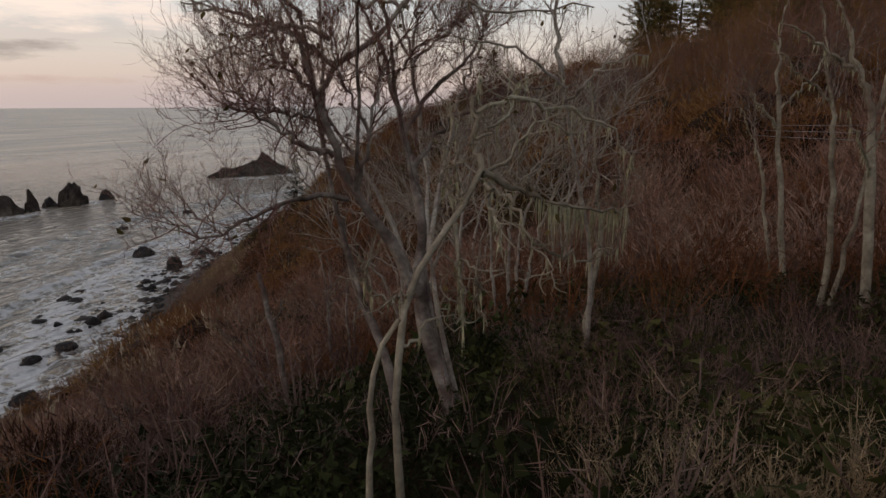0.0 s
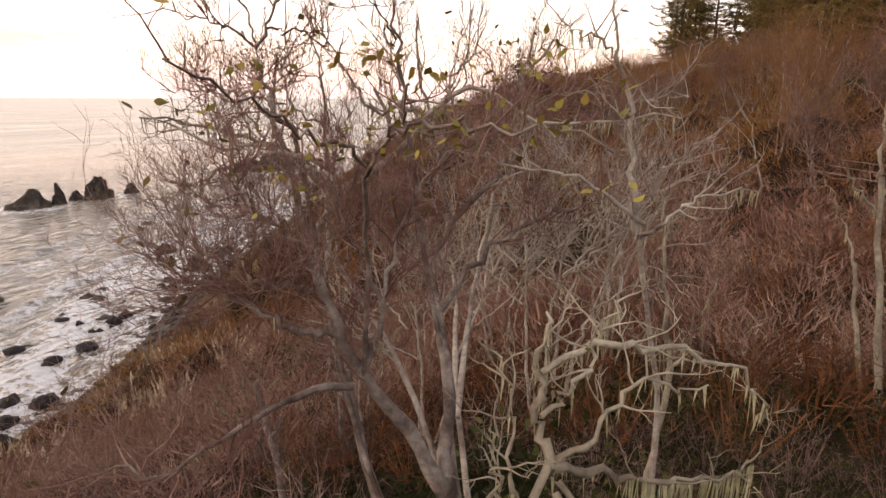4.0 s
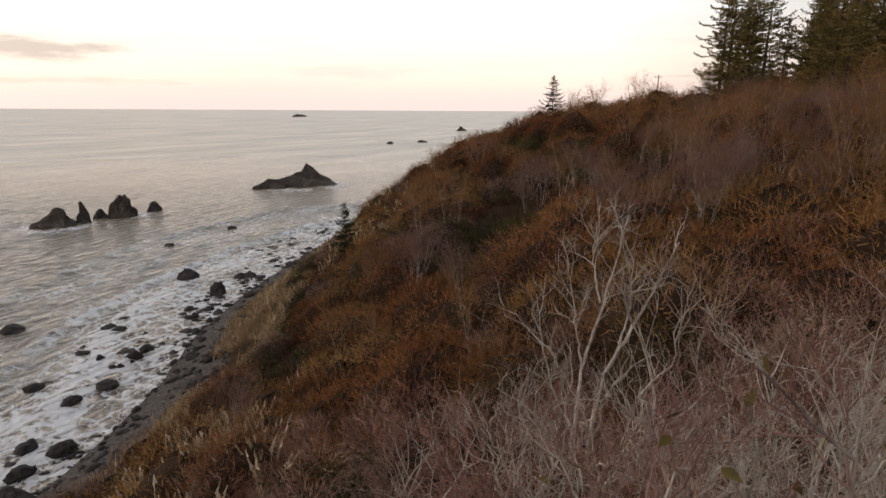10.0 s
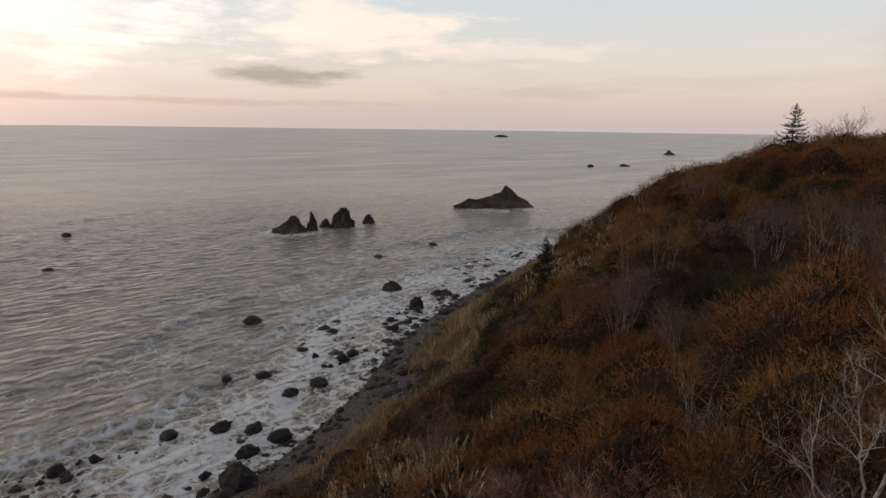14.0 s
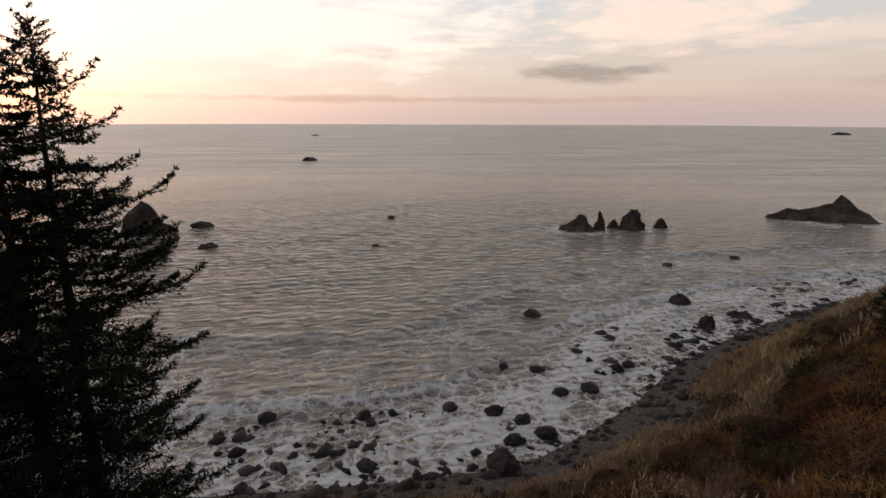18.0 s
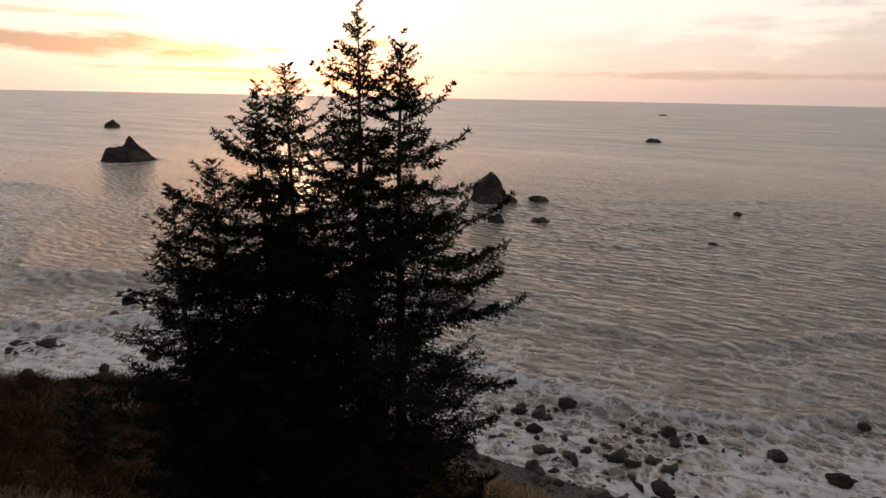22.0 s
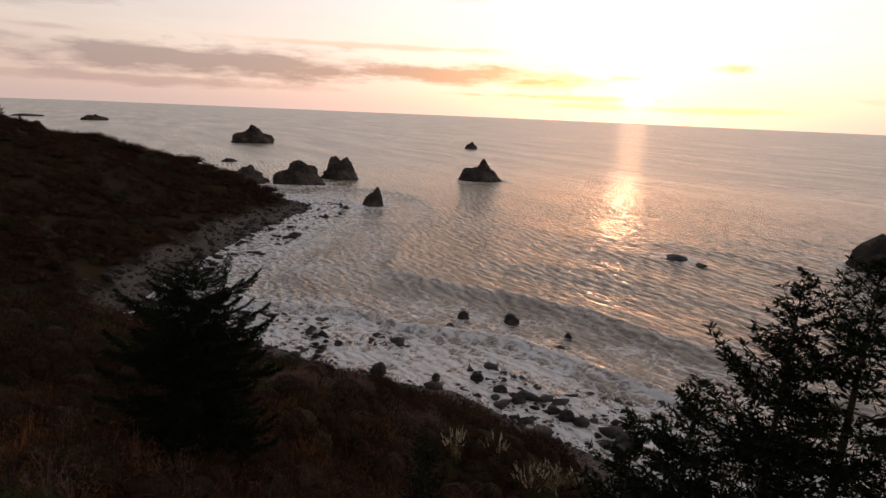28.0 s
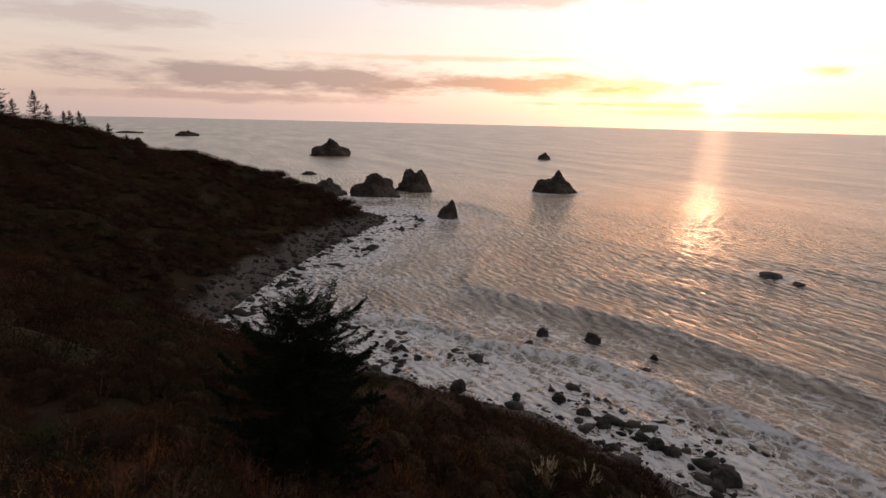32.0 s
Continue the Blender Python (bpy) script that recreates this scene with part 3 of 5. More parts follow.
# single boulders in the surf: x, y, radius, height
BOULDERS = [(-63.8, 139, 2.5, 2.6), (-52.1, 127.7, 1.7, 3.0), (-82, 105.2, 2.2, 1.2), (-67, 79.9, 1.0, 0.7), (-45.4, 57.2, 2.6, 2.6), (-47, 67.7, 1.7, 1.3), (-56.2, 66.4, 1.4, 1.3), (-53.4, 79.2, 1.5, 1.2),
            (-68.5, 50.9, 1.2, 0.8), (-211, 157.4, 2, 1.0), (-91.2, -44, 1.7, 2.2), (-98.4, -57.8, 1.1, 0.8), (-128.5, -31, 1.9, 2.3), (-125.4, -41.7, 1.4, 1.9), (-118.3, -42, 1.5, 0.9), (-118.9, -17.4, 1.6, 0.9),
            (-126.7, -17.2, 0.9, 1.0), (-98.1, -27.3, 1.2, 1.5), (-92.7, -9.6, 1.3, 1.5), (-218, 0, 4.4, 1.4), (-212, 8, 2.4, 0.9), (-89.8, 0.5, 2.2, 1.8), (-52.4, 97.6, 1.3, 1.1), (-51.4, 84.4, 1.9, 1.0), (-62.3, 95.3, 1.3, 0.8),
            (-61.9, 106, 1.5, 0.9), (-48.8, 63.1, 1.5, 1.1), (-51.9, 68.1, 1.5, 0.9), (-61.9, 62.5, 1.4, 0.7), (-84.8, 172, 1.7, 1.0), (-75.4, 198, 1.6, 1.0), (-166.5, 118.8, 1.4, 0.7), (-96, -22, 1.2, 1.1), (-94, -18, 1.3, 1.2), (-95, -34, 0.9, 0.9)]
for i, (x, y, r, h) in enumerate(BOULDERS):
    ob = tagged(new("boulder", rock_mesh("boulder", r, r * 0.8, h, 40 + i, M_ROCK, 0.32, (), 3)), "dark wet boulder standing in the surf", "boulder", "boulders in the surf")
    ob.matrix_world = pose(x, y, 0.0, 0, 0, 37 * i)


def scatter_rocks(name, spots, seed, mat):
    """Many small stones in one mesh: a rough eight-sided lump at each spot (x, y, z, size)."""
    rng = np.random.default_rng(seed)
    bm = bmesh.new()
    bmesh.ops.create_icosphere(bm, subdivisions=1, radius=1.0)
    v0, f0 = np.array([v.co[:] for v in bm.verts]), np.array([[v.index for v in f.verts] for f in bm.faces])
    bm.free()
    spots = np.asarray(spots)
    n = len(spots)
    v = v0[None] * (1 + 0.28 * rng.standard_normal((n, len(v0), 1))) * rng.uniform(0.6, 1.3, (n, 1, 3)) * spots[:, None, 3:4]
    v[..., 2] *= 0.65
    v += spots[:, None, :3]
    f = f0[None] + (np.arange(n) * len(v0))[:, None, None]
    return quick_mesh(name, v.reshape(-1, 3), f.reshape(-1, 3), mat)


rng = np.random.default_rng(5)
sx_, sy_ = rng.uniform(-240, -20, 60000), rng.uniform(-190, 320, 60000)
d_ = inland(sx_, sy_)
clump = wobble(sx_, sy_, 3.5, 8.0) + 0.7 * wobble(sx_, sy_, 12, 9.0)
keep = ((d_ > -18) & (d_ < 1) & (clump > 0.05) & (rng.random(60000) < 0.9)) | ((d_ > -3) & (d_ < 12) & (rng.random(60000) < 0.75))
sx_, sy_, d_ = sx_[keep], sy_[keep], d_[keep]
size_ = np.clip(rng.lognormal(-0.85, 0.62, len(sx_)), 0.16, 1.8)
tagged(new("beach_stones", scatter_rocks("beach_stones", np.stack([sx_, sy_, np.maximum(ground_height(sx_, sy_), -0.1), size_], 1), 6, M_ROCK)), "dark wet stones strewn along the tide line", "stones", kind="stuff")

# ---- plants ----
M_BARK = two_scale("pale_alder_bark", (0.18, 0.135, 0.095), (0.32, 0.26, 0.185), (0.45, 0.385, 0.28), 1.3, 9.0, 0.9, 0.03)
M_DARKBARK = two_scale("dark_alder_bark", (0.10, 0.07, 0.055), (0.22, 0.165, 0.135), (0.40, 0.33, 0.27), 2.6, 10.0, 0.9, 0.03)
M_TWIG = two_scale("red_brown_twigs", (0.15, 0.066, 0.052), (0.24, 0.122, 0.095), (0.34, 0.21, 0.16), 0.5, 3.0, 0.9, 0, 0.3)
M_LICHEN = two_scale("hanging_lichen", (0.30, 0.26, 0.14), (0.42, 0.37, 0.22), (0.52, 0.47, 0.31), 2.0, 12.0, 0.95, 0, 0.2)
M_BRUSH = two_scale("russet_brush", (0.12, 0.042, 0.018), (0.2, 0.078, 0.031), (0.27, 0.125, 0.05), 0.10, 0.6, 0.95, 0, 0.28)
M_MAUVE = two_scale("grey_mauve_brush", (0.125, 0.067, 0.052), (0.195, 0.113, 0.087), (0.265, 0.175, 0.137), 0.15, 0.7, 0.95, 0, 0.28)
M_GOLD = two_scale("golden_alder_thicket", (0.15, 0.068, 0.023), (0.24, 0.118, 0.042), (0.31, 0.175, 0.066), 0.12, 0.6, 0.95, 0, 0.28)
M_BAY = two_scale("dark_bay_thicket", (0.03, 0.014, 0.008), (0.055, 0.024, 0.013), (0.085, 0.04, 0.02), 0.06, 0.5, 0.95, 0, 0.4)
# near-black stand-in for the shade deep between a bush's twigs
M_HEART_SHADE = two_scale("shaded_twig_heart", (0.02, 0.011, 0.007), (0.034, 0.019, 0.011), (0.048, 0.03, 0.015), 0.3, 2.5, 0.95, 0.2)
M_BLEACH = two_scale("bleached_dead_wood", (0.26, 0.20, 0.16), (0.40, 0.33, 0.27), (0.52, 0.45, 0.38), 1.0, 8.0, 0.9, 0.02)
M_LIMB = two_scale("lichened_pale_limb", (0.24, 0.18, 0.14), (0.40, 0.32, 0.26), (0.52, 0.45, 0.36), 2.2, 14.0, 0.95, 0.03)
M_REDTWIG = two_scale("red_alder_thicket", (0.2, 0.1, 0.072), (0.3, 0.17, 0.125), (0.38, 0.25, 0.18), 0.3, 2.0, 0.95, 0, 0.4)
M_OLIVE = two_scale("olive_thicket", (0.05, 0.04, 0.013), (0.09, 0.072, 0.022), (0.14, 0.105, 0.034), 0.12, 0.6, 0.95, 0, 0.28)
# brighter copy of the spruce needles, with western sunlight put into the colour
M_GROVE_LIT = two_scale("sunlit_grove_needles", (0.075, 0.057, 0.02), (0.14, 0.105, 0.035), (0.23, 0.15, 0.055), 0.3, 2.0, 0.85, 0, 0.4)
M_GREEN = two_scale("bramble_leaves", (0.018, 0.02, 0.008), (0.034, 0.036, 0.011), (0.07, 0.06, 0.018), 0.2, 1.5, 0.7, 0, 0.5)
M_PLUME = two_scale("pampas_plume", (0.42, 0.32, 0.20), (0.58, 0.46, 0.32), (0.70, 0.60, 0.46), 0.6, 4.0, 0.9, 0, 0.25)
M_DRY = two_scale("dry_grass", (0.22, 0.14, 0.075), (0.34, 0.23, 0.13), (0.46, 0.34, 0.21), 0.15, 1.0, 0.95, 0, 0.35)
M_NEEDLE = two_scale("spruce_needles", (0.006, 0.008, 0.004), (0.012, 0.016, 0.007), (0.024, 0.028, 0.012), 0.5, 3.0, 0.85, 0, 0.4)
M_SPRUCEBARK = two_scale("spruce_bark", (0.035, 0.026, 0.02), (0.06, 0.045, 0.035), (0.10, 0.08, 0.06), 1.0, 8.0, 0.95, 0.03)
M_POLE = two_scale("weathered_pole_wood", (0.22, 0.17, 0.12), (0.33, 0.26, 0.19), (0.42, 0.34, 0.26), 0.8, 9.0, 0.9, 0.01)
M_WIRE = two_scale("grey_wire", (0.20, 0.19, 0.18), (0.28, 0.27, 0.26), (0.35, 0.34, 0.33), 0.8, 9.0, 0.6)
M_LEAF = two_scale("withered_alder_leaf", (0.07, 0.05, 0.018), (0.13, 0.085, 0.026), (0.1, 0.09, 0.03), 3.0, 9.0, 0.7, 0, 0.4)

M_YELLOWLEAF = two_scale("yellowing_alder_leaf", (0.13, 0.12, 0.03), (0.27, 0.21, 0.05), (0.34, 0.22, 0.06), 3.0, 9.0, 0.7, 0, 0.3)


class Tubes:
    """Gathers tapered tubes along lines of points, as one mesh."""

    def __init__(self):
        self.co, self.faces, self.count = [], [], 0

    def add(self, pts, radii, sides):
        pts, radii = np.asarray(pts, float), np.asarray(radii, float)
        t = np.gradient(pts, axis=0)
        t /= np.linalg.norm(t, axis=1)[:, None] + 1e-9
        ref = np.array([0.31, 0.17, 0.93]) if abs(t[0, 2]) < 0.8 else np.array([0.93, 0.31, 0.17])
        u = np.cross(t, ref)
        u /= np.linalg.norm(u, axis=1)[:, None] + 1e-9
        w = np.cross(t, u)
        a = np.arange(sides) * 2 * math.pi / sides
        ring = pts[:, None] + radii[:, None, None] * (np.cos(a)[None, :, None] * u[:, None] + np.sin(a)[None, :, None] * w[:, None])
        n = len(pts)
        i, j = np.meshgrid(np.arange(n - 1), np.arange(sides), indexing="ij")
        k = (j + 1) % sides
        f = np.stack([i * sides + j, i * sides + k, (i + 1) * sides + k, (i + 1) * sides + j], -1).reshape(-1, 4) + self.count
        self.co.append(ring.reshape(-1, 3))
        self.faces.append(f)
        self.count += n * sides

    def mesh(self, name, mat):
        return quick_mesh(name, np.concatenate(self.co), np.concatenate(self.faces), mat, True)


def part(name, me, parent, label="", kind=""):
    ob = new(name, me)
    ob.parent = parent
    return tagged(ob, label, kind=kind)


def resample(pts, n):
    pts = np.asarray(pts, float)
    d = np.r_[0, np.cumsum(np.linalg.norm(np.diff(pts, axis=0), axis=1))]
    s = np.linspace(0, d[-1], n)
    out = np.stack([np.interp(s, d, pts[:, k]) for k in range(3)], 1)
    out[1:-1] = 0.25 * out[:-2] + 0.5 * out[1:-1] + 0.25 * out[2:]
    return out


def grow(rng, twigs, start, way, length, radius, level, up=0.25, tips=None, kink=0.28, kids=(5, 5, 4), lichen=None, low=0.0):
    """A crooked shoot with shoots of its own; the finest ones end it."""
    n = 6 if level == 0 else 5 if level == 1 else 4
    pts, p, w = [start], np.array(start, float), np.array(way, float)
    for _ in range(n - 1):
        w = w + rng.normal(0, kink, 3) + np.array([0, 0, up * 0.35])
        w /= np.linalg.norm(w)
        p = p + w * length / (n - 1)
        pts.append(p)
    pts = np.array(pts)
    twigs.add(pts, np.linspace(radius, radius * 0.35, n), 5 if level == 0 else 3)
    if lichen is not None and level <= 1:
        hang(rng, lichen, pts, 0.5)
    if tips is not None:
        tips.append(pts[-1])
    if level >= len(kids):
        return
    for _ in range(int(kids[level] * rng.uniform(0.75, 1.3))):
        u = rng.uniform(0.25, 1.0)
        q = u * (n - 1)
        i = min(int(q), n - 2)
        at = pts[i] + (pts[i + 1] - pts[i]) * (q - i)
        out = rng.normal(0, 1, 3)
        out -= out @ w * w
        out /= np.linalg.norm(out) + 1e-9
        d = w * rng.uniform(0.45, 0.95) + out * rng.uniform(0.5, 0.95) + np.array([0, 0, up])
        d /= np.linalg.norm(d)
        grow(rng, twigs, at, d, length * rng.uniform(0.42, 0.72), max(radius * 0.5, 0.0022), level + 1, up, tips, kink, kids, lichen)


def hang(rng, tri, pts, density):
    """Beards of lichen along a branch: thin ragged strips that hang down."""
    for a, b in zip(pts[:-1], pts[1:]):
        for _ in range(rng.poisson(density * 14 * np.linalg.norm(b - a))):
            p = a + (b - a) * rng.random()
            w, l = rng.uniform(0.004, 0.014), rng.uniform(0.04, 0.16) * (1 + 0.5 * density)
            d = rng.normal(0, 1, 2)
            d /= np.linalg.norm(d) + 1e-9
            side = np.array([d[0] * w, d[1] * w, 0])
            tri.append([p - side, p + side, p + np.array([rng.normal(0, 0.02), rng.normal(0, 0.02), -l])])


def tri_mesh(name, tris, mat):
    tris = np.asarray(tris, float)
    return quick_mesh(name, tris.reshape(-1, 3), np.arange(len(tris) * 3).reshape(-1, 3), mat)


def alder(label, trunks, limbs, seed, bark, twig_len=1.3, per_limb=9, kids=(5, 4, 3), bearded=0.0, leaves=0, group="bare alders", twig_mat=None, up=0.25, twig_r=0.009, kink=0.2, leaf_mat=None):
    """A bare alder. trunks and limbs: lines of (x, y, z) with a foot radius; shoots grow from the limbs."""
    rng = np.random.default_rng(seed)
    base = np.array(trunks[0][0][0], float)
    root = tagged(new("alder_tree"), label, "tree", group)
    root.location = base
    tips, lich = [], []
    for pts, r in trunks:
        t = Tubes()
        line = resample(np.array(pts, float) - base, 12)
        line += rng.normal(0, 0.022, line.shape) * np.linspace(0, 1, 12)[:, None]
        t.add(line, np.linspace(r, r * 0.55, 12) * rng.uniform(0.9, 1.12, 12), 8)
        part("trunk", t.mesh("trunk", bark), root)
    twigs = Tubes()
    for pts, r in limbs:
        t = Tubes()
        line = resample(np.array(pts, float) - base, 17)
        line[1:] += rng.normal(0, 0.028, line[1:].shape)
        t.add(line, np.linspace(r, max(r * 0.2, 0.005), 17) * rng.uniform(0.82, 1.2, 17), 6)
        part("limb", t.mesh("limb", bark), root)
        if bearded:
            hang(rng, lich, line, bearded * 3)
        for k in range(per_limb):
            u = rng.uniform(0.3, 1.0)
            i = min(int(u * 16), 15)
            at = line[i] + (line[i + 1] - line[i]) * (u * 16 - i)
            w = line[i + 1] - line[i]
            w /= np.linalg.norm(w) + 1e-9
            out = rng.normal(0, 1, 3)
            out -= out @ w * w
            out /= np.linalg.norm(out) + 1e-9
            d = w * rng.uniform(0.3, 0.9) + out * 0.8 + np.array([0, 0, up])
            grow(rng, twigs, at, d / np.linalg.norm(d), twig_len * rng.uniform(0.6, 1.2), twig_r, 0, up, tips, kink, kids, lich if bearded > 0.6 else None)
    if twigs.co:
        part("twigs", twigs.mesh("twigs", twig_mat or M_TWIG), root, "fine red-brown bare twigs", "stuff")
    if lich:
        part("lichen", tri_mesh("lichen", lich, M_LICHEN), root, "pale green hanging lichen", "stuff")
    for p in [tips[i] for i in rng.integers(0, max(len(tips), 1), leaves)] if tips else []:
        s = rng.uniform(0.02, 0.036) if leaf_mat else rng.uniform(0.035, 0.06)
        a, b = rng.normal(0, 1, 3), rng.normal(0, 1, 3)
        a, b = a / np.linalg.norm(a) * s, b / np.linalg.norm(b) * s * 0.6
        me = quick_mesh("leaf", np.array([p, p + a * 0.8 + b, p + a * 2, p + a * 0.8 - b, p + a * 0.4 + b * 0.8, p + a * 0.4 - b * 0.8]), [[0, 4, 1, 2], [0, 2, 3, 5]], leaf_mat or M_LEAF)
        part("leaf", me, root, "yellow-green leaf" if leaf_mat else "withered leaf")
    return root


def bare_tree(x, y, height, seed, label, bark, spread=0.3, stems=3, twig_len=1.1, per_limb=7, kids=(4, 4, 3), lean=(0, 0), bearded=0.0, foot=0.11, leaves=0, twig_mat=None, group="bare alders", twig_r=0.009):
    """An alder with several stems from one foot, its limbs leaving the upper half."""
    rng = np.random.default_rng(seed)
    z = float(ground_height(x, y)) - 0.2
    trunks, limbs = [], []
    for s in range(stems):
        a = rng.uniform(0, 2 * math.pi)
        out = np.array([math.cos(a), math.sin(a)]) * spread * height * rng.uniform(0.35, 1.0) + np.array(lean) * height
        h = height * rng.uniform(0.8, 1.0)
        f = np.array([x + 0.25 * math.cos(a), y + 0.25 * math.sin(a), z])
        mid = f + np.array([out[0] * 0.22 + rng.normal(0, 0.15), out[1] * 0.22 + rng.normal(0, 0.15), h * 0.45])
        trunks.append(([f, f + (mid - f) * 0.5 + rng.normal(0, 0.08, 3), mid], foot * rng.uniform(0.7, 1.1)))
        top = f + np.array([out[0], out[1], h])
        limbs.append(([mid, mid + (top - mid) * 0.5 + rng.normal(0, 0.2, 3), top], foot * 0.55))
        for _ in range(2):
            u = rng.uniform(0.0, 0.5)
            at = mid + (top - mid) * u
            a2 = rng.uniform(0, 2 * math.pi)
            l = height * rng.uniform(0.18, 0.34)
            limbs.append(([at, at + np.array([math.cos(a2) * l * 0.5, math.sin(a2) * l * 0.5, l * 0.35]), at + np.array([math.cos(a2) * l * 0.85, math.sin(a2) * l * 0.85, l])], foot * 0.36))
    trunks[0][0][0] = np.array([x, y, z])
    return alder(label, trunks, limbs, seed, bark, twig_len, per_limb, kids, bearded, leaves, group, twig_mat, twig_r=twig_r)


def spruce(x, y, top, seed, label, widest, detail=1.0, slope=0.42, category="tree", group="spruces", foot=None, mat=None):
    """A spruce: a straight trunk and whorls of drooping boughs set with needle sprays."""
    rng = np.random.default_rng(seed)
    z = float(ground_height(x, y)) - 0.3 if foot is None else foot
    h = top - z
    root = tagged(new("spruce_tree"), label, category, group)
    root.location = (x, y, z)
    t = Tubes()
    line = np.stack([rng.normal(0, 0.03, 9), rng.normal(0, 0.03, 9), np.linspace(0, h, 9)], 1)
    t.add(line, np.linspace(max(0.017 * h, 0.03), 0.008, 9), 7)
    part("trunk", t.mesh("trunk", M_SPRUCEBARK), root)
    quads = []
    step = 0.30 / detail ** 0.5
    level = 0.10

    def sprays(base, way, length, width):
        """Needle-covered shoots: thin diamonds from base along way."""
        n = len(base)
        across = np.cross(way, rng.normal(0, 1, (n, 3)))
        across /= np.linalg.norm(across, axis=1)[:, None] + 1e-9
        tip, mid = base + way * length[:, None], base + way * length[:, None] * 0.5
        quads.append(np.stack([base, mid + across * width[:, None], tip, mid - across * width[:, None]], 1))

    def unit(v):
        return v / (np.linalg.norm(v, axis=1)[:, None] + 1e-9)

    lop = rng.uniform(0.75, 1.15, 12)
    while level < h - 0.6:
        low = level
        reach = min(slope * low + 0.10, widest)
        count = (5 if low < 1 else 6) + (3 if slope > 1 else 0)
        turn = rng.uniform(0, 6.28)
        for b in range(count):
            if low > 1.2 and rng.random() < 0.08:
                continue
            a = turn + b * 6.283 / count + rng.normal(0, 0.25)
            L = reach * rng.uniform(0.45, 1.1) * lop[int(a / 6.283 * 12) % 12]
            rise = 0.75 if low < 0.8 else 0.45 if low < 2 else 0.16 if low < 4 else 0.0
            n = max(int(L / 0.11 * detail), 4)
            u = np.linspace(0.05, 1, n)
            ca, sa = math.cos(a), math.sin(a)
            sag = 0.0 if low < 1.2 else 0.30
            zc = L * ((rise + rng.normal(0.0, 0.12)) * u - sag * u ** 2 + 0.36 * sag / 0.3 * u ** 4)
            side_sway = L * rng.normal(0, 0.10) * u ** 2
            axis = np.stack([ca * L * u - sa * side_sway, sa * L * u + ca * side_sway, h - low + zc + rng.normal(0, 0.12)], 1)
            along = unit(np.gradient(axis, axis=0))
            clump = 0.55 + 0.6 * np.abs(np.sin(u * L * rng.uniform(2.0, 3.4) + rng.uniform(0, 6)))
            for side in (-1, 1):
                out = np.stack([-side * sa * np.ones(n), side * ca * np.ones(n), rng.normal(-0.06, 0.18, n)], 1)
                way = unit(along * rng.uniform(0.5, 1.0, (n, 1)) + out * 0.8)
                l = np.clip(0.36 * (1.08 - u) * L + 0.05, 0.09, 0.5 + 0.12 * L) * rng.uniform(0.5, 1.25, n) * clump
                keep = (u > 0.16) | (rng.random(n) < 0.3)
                for v in np.linspace(0.0, 0.92, max(5, int(3 + 2.2 * L * min(slope, 1.5)))):
                    p = axis + way * (l * v)[:, None]
                    for _ in range(2 if detail >= 0.9 else 1):
                        d = unit(way * 0.8 + rng.normal(0, 0.55, (n, 3)) + np.array([0, 0, -0.05]))
                        k = keep
                        sprays(p[k], d[k], (0.08 + 0.10 * rng.random(n))[k] / detail ** 0.8 * min(1.0, 0.4 + 0.3 * low), (0.012 + 0.013 * rng.random(n))[k] / detail ** 1.4 * min(1.0, 0.5 + 0.25 * low))
            d = unit(along + rng.normal(0, 0.5, (n, 3)))
            sprays(axis, d, (0.07 + 0.09 * rng.random(n)) * min(1.0, 0.4 + 0.3 * low), np.full(n, 0.018 / detail ** 0.9))
            quads.append(np.stack([axis[:-1], axis[:-1] + np.array([0, 0, 0.03]), axis[1:] + np.array([0, 0, 0.012]), axis[1:]], 1))
        level += step * (0.75 if low < 1.5 else 1.0 + 0.045 * low)
    q = np.concatenate(quads)
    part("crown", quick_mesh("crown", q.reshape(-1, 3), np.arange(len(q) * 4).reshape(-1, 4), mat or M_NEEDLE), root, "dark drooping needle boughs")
    return root

